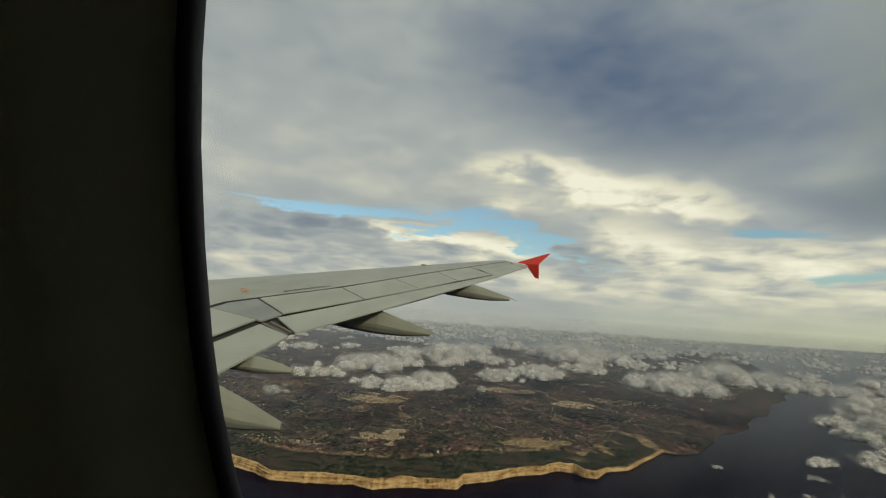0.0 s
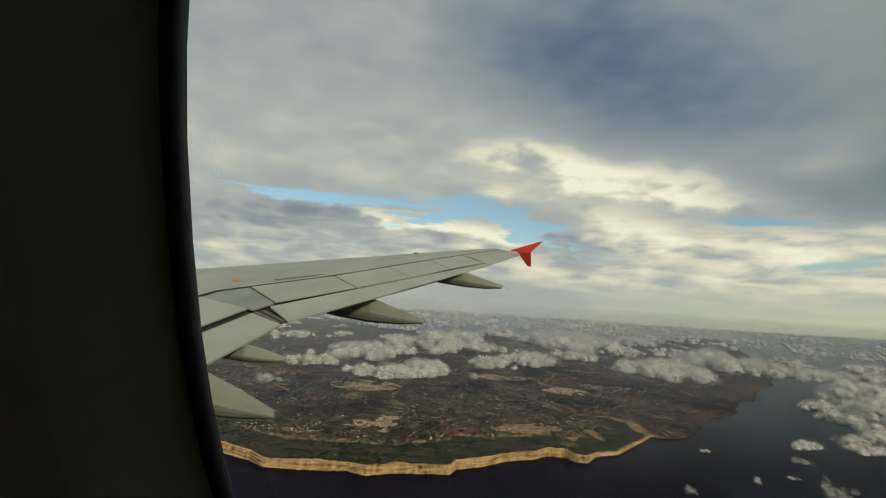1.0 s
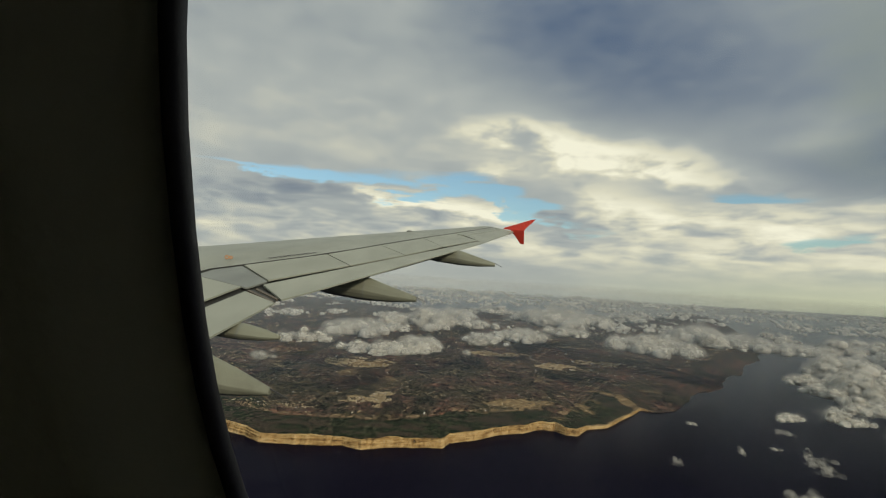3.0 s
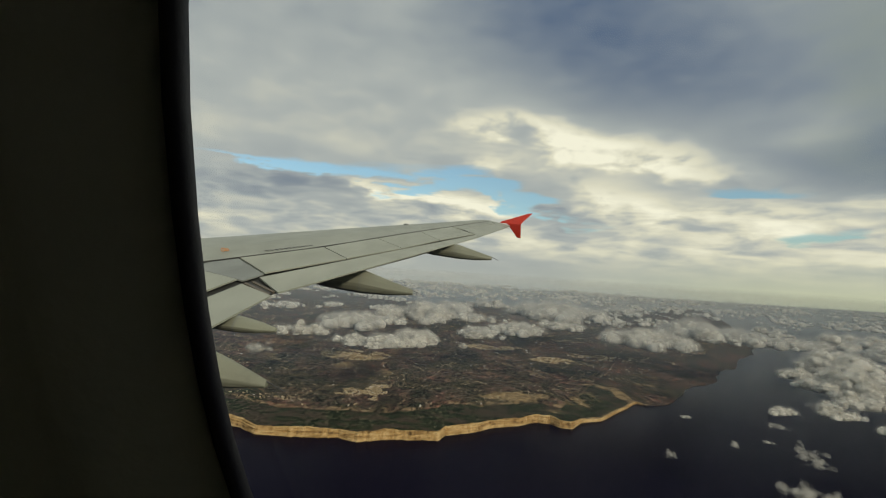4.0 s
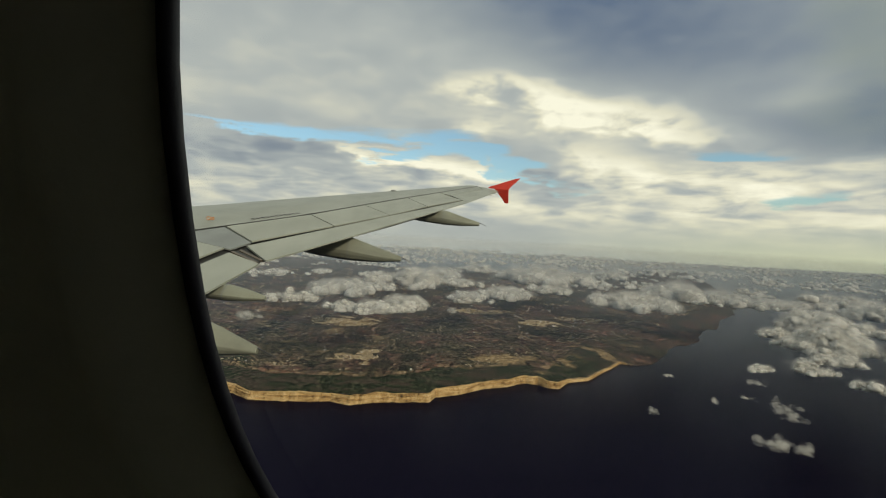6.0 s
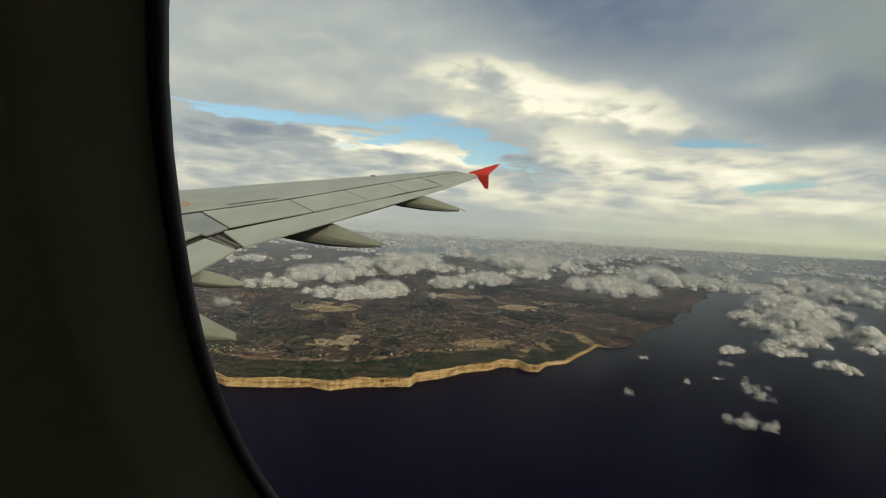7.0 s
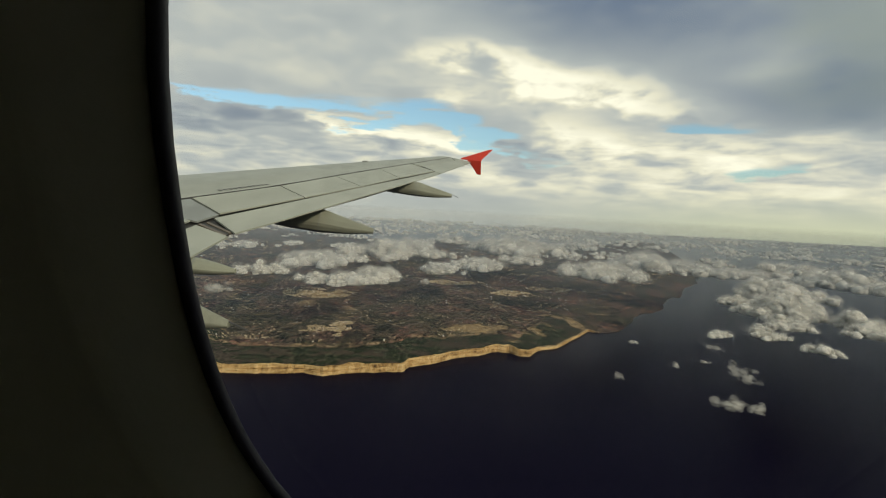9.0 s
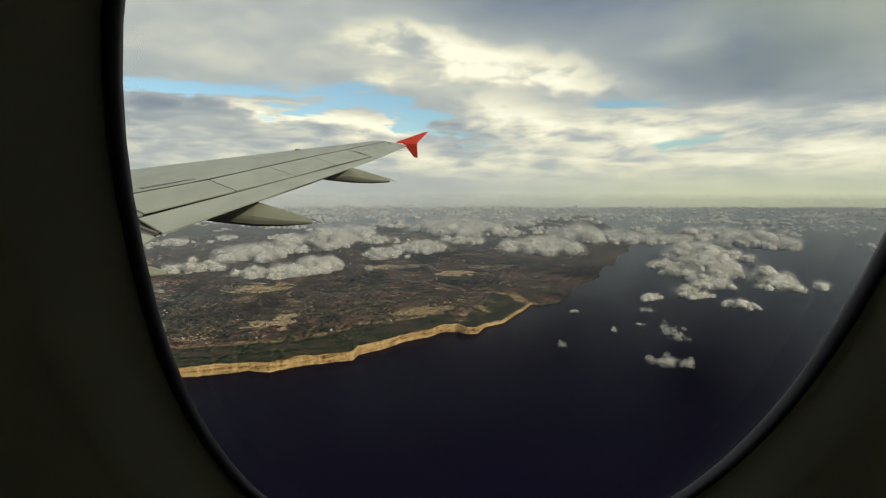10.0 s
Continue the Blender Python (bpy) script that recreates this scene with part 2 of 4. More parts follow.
    # scarps
    face = n.ramp(n.noise(n.scaled(c, 0.5, 1, 2), 0.5, 8, 0.75), (0.40, (0.09, 0.068, 0.042)), (0.5, (0.28, 0.195, 0.115)), (0.60, (0.50, 0.36, 0.21)))
    col = n.mix(n.math("MULTIPLY", ragged(stored("scarp"), n.noise(c, 0.16, 7, 0.75), 1.2, 0.25, 0.5), 0.9), col, face)
    # quarries and stony ground
    grit = n.ramp(n.noise(n.scaled(c, 1, 0.6, 1), 0.30, 8, 0.75), (0.38, (0.10, 0.075, 0.045)), (0.5, (0.34, 0.235, 0.12)), (0.62, (0.62, 0.44, 0.23)))
    col = n.mix(n.math("MULTIPLY", ragged(stored("stone"), n.noise(n.scaled(c, 1, 1.6, 1), 0.085, 9, 0.75), 2.2), 0.9), col, grit)
    n.surface(col, 0.95, 0.0, n.bump(n.noise(c, 0.5, 5, 0.7), 0.5, 1.0), 0.1)
    return m


def make_cliff():
    m, n = material("limestone_cliff")
    c = obj_coords(n)
    strata = n.noise(n.scaled(c, 0.03, 0.03, 0.42), 1.0, 6, 0.65, 0.5)
    block = n.noise(n.scaled(c, 1, 1, 0.7), 0.22, 9, 0.78)
    gully = n.noise(n.scaled(c, 1, 1, 0.10), 0.20, 7, 0.72)
    t = n.math("ADD", n.math("ADD", n.math("MULTIPLY", strata, 0.42), n.math("MULTIPLY", block, 0.38)), n.math("MULTIPLY", gully, 0.20))
    col = n.ramp(t, (0.40, (0.07, 0.045, 0.025)), (0.445, (0.30, 0.18, 0.075)), (0.50, (0.55, 0.355, 0.145)), (0.58, (0.74, 0.53, 0.27)))
    n.surface(col, 0.95, 0.0, n.bump(t, 0.9, 1.6), 0.1)
    return m


def make_cloud(name, thin=False):
    m, n = material(name)
    # light spreads inside a cloud, so its shading is rounder than its surface
    g = n.add("NewGeometry")
    soft = n.add("VectorMath", operation="ADD")
    n.put(soft.inputs[0], g.outputs["Normal"])
    soft.inputs[1].default_value = (0.42, -0.68, 1.2)
    norm = n.add("VectorMath", operation="NORMALIZE")
    n.put(norm.inputs[0], soft.outputs[0])
    df, tl, mx = n.add("BsdfDiffuse"), n.add("BsdfTranslucent"), n.add("MixShader")
    for s in (df, tl):
        s.inputs["Color"].default_value = (0.975, 0.95, 0.875, 1)
        n.put(s.inputs["Normal"], norm.outputs[0])
    mx.inputs[0].default_value = 0.42
    n.put(mx.inputs[1], df.outputs[0]), n.put(mx.inputs[2], tl.outputs[0])
    body = mx.outputs[0]
    if thin:
        # vapour that lets most of what is behind it show
        air, veil = n.add("BsdfTransparent"), n.add("MixShader")
        dense = n.step(n.noise(obj_coords(n), 0.30, 5, 0.6), 0.36, 0.62)
        n.put(veil.inputs[0], n.math("ADD", n.math("MULTIPLY", dense, 0.12), 0.022))
        n.put(veil.inputs[1], air.outputs[0]), n.put(veil.inputs[2], body)
        body = veil.outputs[0]
    n.out(body)
    return m


def make_house():
    m, n = material("limestone_houses")
    g = n.add("NewGeometry")
    col = n.ramp(g.outputs["Random Per Island"], (0.0, (0.26, 0.185, 0.10)), (0.5, (0.56, 0.42, 0.23)), (0.93, (0.78, 0.65, 0.44)), (1.0, (0.85, 0.83, 0.80)))
    n.surface(col, 0.9, 0.0, None, 0.1)
    return m


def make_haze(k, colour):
    """Haze put into a see-through sheet's colour, uneven, gone below the eye's height."""
    m, n = material("haze_tint_sheet")
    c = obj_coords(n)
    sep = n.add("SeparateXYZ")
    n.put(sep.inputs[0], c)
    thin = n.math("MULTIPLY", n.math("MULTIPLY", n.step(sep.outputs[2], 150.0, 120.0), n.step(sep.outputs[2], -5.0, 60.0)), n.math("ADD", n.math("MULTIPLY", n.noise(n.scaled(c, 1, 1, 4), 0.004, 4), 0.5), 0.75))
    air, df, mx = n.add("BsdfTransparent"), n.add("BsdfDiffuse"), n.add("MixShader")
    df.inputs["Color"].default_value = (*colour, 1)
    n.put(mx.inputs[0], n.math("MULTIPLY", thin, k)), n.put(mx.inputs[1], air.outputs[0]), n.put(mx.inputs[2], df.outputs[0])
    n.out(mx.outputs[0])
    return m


SEA, LAND, CLIFF, CLOUD, HOUSE = make_sea(), make_land(), make_cliff(), make_cloud("cumulus"), make_house()
VEIL = make_cloud("cumulus_veil", True)


# ---- mesh helpers ----
def mesh_object(name, verts, faces, mat, parent=None, smooth=False, label=""):
    me = bpy.data.meshes.new(name)
    me.from_pydata([tuple(v) for v in verts], [], [tuple(f) for f in faces])
    bm = bmesh.new()
    bm.from_mesh(me)
    bmesh.ops.recalc_face_normals(bm, faces=bm.faces)
    bm.to_mesh(me)
    bm.free()
    if smooth:
        me.polygons.foreach_set("use_smooth", [True] * len(me.polygons))
    me.materials.append(mat)
    ob = new(name, me)
    if parent is not None:
        ob.parent = parent
    if label:
        ob["label"] = label
    return ob


def part(name, bm, mat, parent, label="", smooth=False):
    me = bpy.data.meshes.new(name)
    bmesh.ops.recalc_face_normals(bm, faces=bm.faces)
    bm.to_mesh(me)
    bm.free()
    if smooth:
        me.polygons.foreach_set("use_smooth", [True] * len(me.polygons))
    me.materials.append(mat)
    ob = new(name, me)
    ob.parent = parent
    if label:
        ob["label"] = label
    return ob


def grid_faces(rows, cols, wrap=False):
    out = []
    for i in range(rows - 1):
        for j in range(cols if wrap else cols - 1):
            k = (j + 1) % cols
            out.append((i * cols + j, i * cols + k, (i + 1) * cols + k, (i + 1) * cols + j))
    return out


def thing(name, label, category, m=None, group="", kind=""):
    e = new(name)
    e.matrix_world = m if m is not None else Matrix()
    return tagged(e, label, category, group, kind)


# ---- sea and island ----
def sea():
    xs = [-5200, -3000, -1500, -600, 0, 600, 1500, 3000, 5200]
    v = [(x, y, 0.0) for y in xs for x in xs]
    ob = mesh_object("water", v, grid_faces(9, 9), SEA)
    tagged(ob, "dark navy open sea with faint ripples", "sea", kind="structure")


COAST_X = [-5000, -1500, -600, -260, -200, -167, -150, -116, -81, -63, -41, -13, 6, 12, 33, 60, 86, 103, 120, 128, 139, 155, 179, 207, 249, 258, 291, 319, 358, 415, 460, 598, 786, 1000, 1500, 2300]
COAST_Y = [2600, 980, 590, 470, 446, 432, 418, 419, 422, 416, 425, 430, 430, 446, 456, 477, 489, 502, 501, 490, 489, 512, 523, 556, 607, 596, 610, 646, 692, 745, 805, 972, 1218, 1600, 2700, 5100]


def coast(x):
    y = float(np.interp(x, COAST_X, COAST_Y))
    if x > 300:
        y += min(1, (x - 300) / 60) * (22 * noise.noise((x * 0.017, 6.6, 0)) + 14 * noise.noise((x * 0.045, 1.6, 0)))
    return y + 1.6 * noise.noise((x * 0.06, 1.7, 0)) + 1.5 * noise.noise((x * 0.17, 5.1, 0)) + 0.9 * noise.noise((x * 0.45, 9.0, 0))


def coast_low(x):
    """One on the high cliffs, falling where the coast runs down to the water."""
    return float(np.interp(x, [126, 142, 160, 210, 246, 262, 330, 480, 800], [1, 0.75, 0.34, 0.28, 0.28, 0.17, 0.09, 0.06, 0.04]))


def depth(x):
    """How far the island reaches inland."""
    return float(np.interp(x, [-5000, -600, 300, 700, 1000, 1400], [2500, 1800, 1650, 1150, 800, 500])) * (1 + 0.12 * noise.noise((x * 0.006, 4.4, 0)) + 0.05 * noise.noise((x * 0.03, 7.4, 0)))


SCARP_X = [-600, -260, -185, -144, -110, -73, -41, -17, 8, 50, 103, 134, 148, 201, 260]
SCARP_Y = [52, 48, 40, 50, 44, 47, 46, 52, 68, 48, 44, 40, 46, 95, 110]


def scarp_line(x):
    """How far behind the cliff's edge the inner scarp runs."""
    return float(np.interp(x, SCARP_X, SCARP_Y)) + 4 * noise.noise((x * 0.05, 2.2, 0)) + 2.2 * noise.noise((x * 0.2, 4.2, 0))


def land_height(x, inland):
    """Height of the plateau, that many metres behind the cliff's edge."""
    rise = 7.2 + 1.5 * noise.noise((x * 0.03, 3.3, 0)) + (1.3 * noise.noise((x * 0.09, 2.7, 0)) + 0.5 * noise.noise((x * 0.5, 4.7, 0))) * math.exp(-inland / 7)
    scarp = scarp_line(x)
    s = min(max((inland - scarp) / 2.5, 0), 1)
    h = rise + 0.03 * min(inland, scarp) + max(0.5, 2.4 + 2.0 * noise.noise((x * 0.04, 6.1, 0))) * s * s * (3 - 2 * s)
    y = inland
    h += min(inland / 60, 1) * (2.6 * noise.noise((x * 0.012, y * 0.012, 0.5)) + 0.9 * noise.noise((x * 0.05, y * 0.05, 4.5)))
    low = coast_low(x)
    return h * low + min(inland / 60, 1) * 1.6 * (1 - low) + min(inland / 500, 1) * 4 * (1 - low) + 5.0 * math.exp(-((x - 195) / 45) ** 2 - ((inland - 60) / 45) ** 2)


def smooth(v, lo, hi):
    q = min(max((v - lo) / (hi - lo), 0), 1)
    return q * q * (3 - 2 * q)


STONY = [(90, 562, 30, 20, 1.0), (62, 552, 16, 9, 0.8), (122, 566, 16, 12, 0.8), (238, 632, 13, 30, 1.0), (222, 655, 12, 22, 0.75), (168, 570, 9, 26, 0.7), (205, 665, 14, 16, 0.6), (128, 522, 10, 10, 0.6), (-115, 740, 58, 34, 0.75), (-124, 660, 16, 40, 0.6), (-60, 640, 22, 26, 0.5), (150, 560, 16, 20, 0.5), (190, 600, 10, 30, 0.45), (-165, 600, 30, 14, 0.5), (330, 760, 40, 22, 0.42), (300, 705, 30, 16, 0.45), (390, 845, 50, 22, 0.42)]


def ground_kind(x, y, inland):
    """How much of the ground at a place is green slope, scarp and bare stone."""
    back = inland - scarp_line(x)
    east = smooth(x, 255, 215)
    slope = smooth(back, 4, -5) * east
    slope = max(slope, 0.75 * math.exp(-((x - 190) / 40) ** 2 - ((inland - 55) / 55) ** 2))
    slope = max(slope, 0.8 * smooth(x, -130, -190) * smooth(inland, 95, 70))
    scarp = smooth(abs(back - 1.2), 2.8, 0.6) * smooth(x, 230, 205) * (0.42 + 0.55 * noise.noise((x * 0.07, 1.1, 7)) + 0.3 * noise.noise((x * 0.3, 3.1, 7)))
    second = inland - 76 - 9 * noise.noise((x * 0.03, 5.5, 2))
    scarp = max(scarp, smooth(abs(second), 3.0, 0.8) * smooth(x, -120, -150) * 0.6)
    stone = max(k * math.exp(-((x - cx) / rx) ** 2 - ((y - cy) / ry) ** 2) for cx, cy, rx, ry, k in STONY)
    stone = max(stone, smooth(inland, 7, 1) * smooth(x, 135, 165) * (0.8 - 0.5 * smooth(x, 250, 275)))
    return slope, scarp, stone


def island():
    xs = sorted(set([-5000, -3500, -2500, -1800] + [round(-1400 + 20 * i) for i in range(50)] + [-400 + 2.5 * i for i in range(340)] + [450 + 6 * i for i in range(60)] + [810 + 25 * i for i in range(30)]))
    ins = [0.0, 1.5, 4, 7, 10, 14] + [17 + 2.5 * i for i in range(60)]
    while ins[-1] < 1700:
        ins.append(ins[-1] * 1.035 + 1)
    top = []
    for d in ins:
        for x in xs:
            q = d if d < 60 else 60 + (d - 60) * max(depth(x) - 60, 1) / (ins[-1] - 60)
            top.append((x, coast(x) + 4.5 * coast_low(x) + q, land_height(x, q) if d < ins[-1] else -2.0))
    root = thing("island", "limestone island with brown and green fields behind sea cliffs", "island", kind="structure")
    plateau = mesh_object("plateau", top, grid_faces(len(ins), len(xs)), LAND, root, True)
    kinds = np.array([ground_kind(x, y, y - coast(x) - 4.5 * coast_low(x)) for x, y, _ in top], dtype=np.float32)
    for k, name in enumerate(("slope", "scarp", "stone")):
        plateau.data.attributes.new(name, "FLOAT", "POINT").data.foreach_set("value", kinds[:, k].copy())
    # the sea cliff: ledges stepping back from the waterline to the plateau's edge
    steps = [(0.0, -1.5), (0.2, 0.4), (0.9, 0.16), (1.4, 0.42), (1.9, 0.45), (2.2, 0.62), (3.0, 0.66), (3.4, 0.9), (4.5, 1.0)]
    face = []
    cx = [x for x in xs]
    for k, (back, up) in enumerate(steps):
        for x in cx:
            h = land_height(x, 0)
            w = 0.9 * noise.noise((x * 0.22, k * 2.7, 0.7)) + 0.7 * noise.noise((x * 0.6, k * 2.9, 1.7)) if 0 < k < len(steps) - 1 else 0
            z = up if k == 0 else (0.3 if k == 1 else up * h * (1 + (0.10 * noise.noise((x * 0.05, k * 1.9, 2.0)) if k < len(steps) - 1 else 0)))
            lo = coast_low(x)
            face.append((x, coast(x) + (back + w) * lo, z))
    cliff = mesh_object("cliff", face, grid_faces(len(steps), len(cx)), CLIFF, root, False, "golden layered limestone cliff")
    cliff.data.materials.append(LAND)
    for p in cliff.data.polygons:
        p.material_index = 1 if coast_low(p.center.x) < 0.22 else 0


def boxes(name, spots, label, category, mat=HOUSE):
    v, f = [], []
    for x, y, z, a, b, h, turn in spots:
        k = len(v)
        c, s = math.cos(turn), math.sin(turn)
        for dz in (-1.5, h):
            for dx, dy in ((-a, -b), (a, -b), (a, b), (-a, b)):
                v.append((x + c * dx - s * dy, y + s * dx + c * dy, z + dz))
        f += [(k, k + 1, k + 5, k + 4), (k + 1, k + 2, k + 6, k + 5), (k + 2, k + 3, k + 7, k + 6), (k + 3, k, k + 4, k + 7), (k + 4, k + 5, k + 6, k + 7)]
    me = bpy.data.meshes.new(name)
    me.from_pydata(v, [], f)
    me.materials.append(mat)
    return tagged(new(name, me), label, category, kind="stuff")


def ground(x, y):
    return land_height(x, y - coast(x) - 4.5 * coast_low(x))


def town(cx, cy, rx, ry, count, label, rng, size=1.0):
    spots = []
    while len(spots) < count:
        a, r = rng.uniform(0, 6.283), math.sqrt(rng.random())
        x, y = cx + rx * r * math.cos(a), cy + ry * r * math.sin(a)
        if noise.noise((x * 0.05, y * 0.05, 7)) < -0.12 and r > 0.4:
            continue
        spots.append((x, y, ground(x, y), size * rng.uniform(0.4, 1.0), size * rng.uniform(0.4, 1.0), size * rng.uniform(0.3, 0.8), rng.uniform(0, 0.5)))
    boxes("town", spots, label, "town")


def settlements():
    rng = random.Random(5)
    town(-63, 541, 14, 38, 520, "dense town of sandy limestone houses", rng, 0.86)
    town(-90, 528, 17, 15, 220, "row of sandy limestone houses beside a town", rng, 0.8)
    town(-121, 745, 55, 44, 520, "wide town of pale limestone houses", rng, 1.2)
    town(197, 838, 40, 30, 420, "compact town of pale limestone houses", rng, 1.35)
    town(97, 908, 48, 28, 320, "town of pale limestone houses under clouds", rng, 1.4)
    town(300, 905, 60, 30, 200, "scattered pale town near the low coast", rng, 1.3)
    spots = []
    while len(spots) < 6800:
        y = 450 + 1300 * rng.random() ** 1.6
        x = rng.uniform(-0.75, 0.75) * y
        d = y - coast(x)
        if d < scarp_line(x) + 8 or d > depth(x) - 40 or noise.noise((x * 0.025, y * 0.025, 3)) + 0.5 * noise.noise((x * 0.1, y * 0.1, 8)) < rng.uniform(-0.1, 0.45):
            continue
        s = rng.uniform(0.20, 0.58) * (1 + max(0, y - 560) / 520)
        spots.append((x, y, ground(x, y), s * rng.uniform(0.6, 2.0), s, s * rng.uniform(0.5, 1.2), rng.uniform(0, 3.14)))
    boxes("farmhouses", spots, "scattered sandy farmhouses among the fields", "houses")
    # a domed chapel on the scarp's edge
    x, y = -13, 478 + 14
    chapel = thing("chapel", "small white domed chapel above the cliffs", "chapel", Matrix.Translation((x, y, ground(x, y) - 0.2)))
    for name, size, z in (("nave", (1.5, 1.1, 1.5), 0.75), ("belfry", (0.45, 0.45, 2.6), 1.3)):
        bm = bmesh.new()
        bmesh.ops.create_cube(bm, size=1.0)
        bmesh.ops.scale(bm, vec=size, verts=bm.verts)
        bmesh.ops.translate(bm, vec=(0.7 if name == "belfry" else 0, -0.5 if name == "belfry" else 0, z), verts=bm.verts)
        part(name, bm, WHITEWASH, chapel)
    bm = bmesh.new()
    bmesh.ops.create_uvsphere(bm, u_segments=12, v_segments=8, radius=0.6)
    bmesh.ops.translate(bm, vec=(0, 0, 1.5), verts=bm.verts)
    part("dome", bm, WHITEWASH, chapel, "", True)


# ---- clouds ----
def puff_shapes():
    """Billowing puffs, four of each fineness, and one plain mote of vapour."""
    out = []
    for k in range(12):
        bm = bmesh.new()
        bmesh.ops.create_icosphere(bm, subdivisions=(3, 2, 1)[k // 4], radius=1.0)
        for v in bm.verts:
            n = v.co.normalized()
            p = n * 1.3 + Vector((k * 7.3, 0, 0))
            swell = 0.26 * noise.noise(p) + 0.34 * (abs(noise.noise(p * 1.9)) - 0.2)
            if k < 4:
                swell += 0.20 * (abs(noise.noise(p * 4.1)) - 0.2) + 0.09 * (abs(noise.noise(p * 8.5)) - 0.2)
            v.co = n * (1 + swell)
            if v.co.z < -0.35:
                v.co.z = -0.35 + (v.co.z + 0.35) * 0.3
        co = np.array([v.co[:] for v in bm.verts])
        bm.verts.index_update()
        fa = np.array([[v.index for v in f.verts] for f in bm.faces])
        bm.free()
        out.append((co, fa))
    tri = np.array([(1, 0, -0.35), (-0.5, 0.87, -0.35), (-0.5, -0.87, -0.35), (0, 0, 1)])
    return out + [(tri, np.array([(0, 1, 3), (1, 2, 3), (2, 0, 3), (0, 2, 1)]))]


PUFFS = puff_shapes()
MOTE = 12
BASE = 66.0


def puffy(name, spots, label, kind=""):
    """One mesh of puffs: rows of x, y, z, radius, height ratio, turn, shape; shapes from 20 up are the same, as thin veils."""
    spots = np.array(spots)
    vs, fs, ms, k = [], [], [], 0
    for shape in (*range(13), *range(20, 32)):
        p = spots[spots[:, 6] == shape]
        if not len(p):
            continue
        co, fa = PUFFS[shape % 20]
        c, s = np.cos(p[:, 5]), np.sin(p[:, 5])
        x = co[None, :, 0] * c[:, None] - co[None, :, 1] * s[:, None]
        y = co[None, :, 0] * s[:, None] + co[None, :, 1] * c[:, None]
        z = co[None, :, 2] * p[:, 4, None]
        q = np.stack([x, y, z], 2) * p[:, 3, None, None] + p[:, None, :3]
        vs.append(q.reshape(-1, 3))
        fs.append((fa[None] + (k + np.arange(len(p)) * len(co))[:, None, None]).reshape(-1, 3))
        ms.append(np.full(len(p) * len(fa), shape // 20))
        k += len(p) * len(co)
    vs, fs, ms = np.concatenate(vs), np.concatenate(fs), np.concatenate(ms)
    me = bpy.data.meshes.new(name)
    me.vertices.add(len(vs)), me.loops.add(fs.size), me.polygons.add(len(fs))
    me.vertices.foreach_set("co", vs.ravel())
    me.loops.foreach_set("vertex_index", fs.ravel())
    me.polygons.foreach_set("loop_start", np.arange(0, fs.size, 3))
    me.polygons.foreach_set("use_smooth", np.ones(len(fs), bool))
    me.materials.append(CLOUD), me.materials.append(VEIL)
    me.polygons.foreach_set("material_index", ms)
    me.update(calc_edges=True)
    return tagged(new(name, me), label, "cloud", "low clouds over the sea and island", kind)


# veils round each knob of a cloud: least and most size over the knob's, and the first of their four shapes
NEAR_VEILS, FAR_VEILS = ((1.4, 2.1, 24), (2.1, 3.3, 28)), ((1.4, 2.3, 28),)


def heap(rng, x, y, w, d, h, cores, knobs, grains, core_shape=0, knob_shape=4, veils=()):
    """A heaped cloud: big puffs, knobs growing on them, and loose grains of vapour thinning outwards."""
    fine = math.hypot(x, y) * 0.0014
    out, lumps = [], [(0.0, 0.0, 1.0)]
    for _ in range(2 + cores // 5):
        a, q = rng.uniform(0, 6.28), math.sqrt(rng.random())
        lumps.append((0.40 * w * q * math.cos(a), 0.40 * d * q * math.sin(a), rng.uniform(0.5, 1.0) * (1.1 - 0.4 * q)))
    for i in range(cores):
        lx, ly, s = lumps[i % len(lumps)]
        r = min(0.12 * w, 0.45 * h + 0.03 * w) * rng.uniform(0.55, 1.15) * (0.5 + 0.5 * s)
        gx, gy = rng.gauss(0, 0.10), rng.gauss(0, 0.10)
        px, py = x + lx + gx * w, y + ly + gy * d
        flat = rng.uniform(0.6, 0.85)
        dome = math.exp(-(gx * gx + gy * gy) / 0.02)
        lift = max(0.0, h * s * dome * rng.uniform(0.2, 1.0) - r * flat)
        pz = BASE + r * 0.3 * flat + lift
        out.append((px, py, pz, r, flat, rng.uniform(0, 6.28), rng.randrange(core_shape, core_shape + 4)))
        for _ in range(knobs):
            a, u = rng.uniform(0, 6.28), rng.uniform(-0.15, 0.95)
            c = math.sqrt(1 - u * u)
            e = r * rng.uniform(0.20, 0.44)
            far = r * rng.uniform(0.75, 1.1)
            qx, qy, qz = px + far * c * math.cos(a), py + far * c * math.sin(a), pz + far * u * flat
            out.append((qx, qy, qz, e, rng.uniform(0.6, 0.9), rng.uniform(0, 6.28), rng.randrange(knob_shape, knob_shape + 4)))
            if e > 0.3 * r or len(veils) > 1:
                for lo, hi, shape in veils:
                    k = rng.uniform(0.1, 0.5)
                    out.append((qx + k * e * c * math.cos(a), qy + k * e * c * math.sin(a), qz + k * e * u * 0.7, e * rng.uniform(lo, hi), rng.uniform(0.6, 0.9), rng.uniform(0, 6.28), rng.randrange(shape, shape + 4)))
            for _ in range(grains):
                b, t = rng.uniform(0, 6.28), rng.uniform(-0.6, 1.0)
                c2 = math.sqrt(1 - t * t)
                q = abs(rng.gauss(0, 0.6))
                away = e * (0.8 + q)
                out.append((qx + away * c2 * math.cos(b), qy + away * c2 * math.sin(b), qz + away * t * 0.8, min(e * 0.34, fine) * rng.uniform(0.45, 1.2) * max(0.35, 1 - 0.5 * q), 1.0, b, MOTE))
    return out


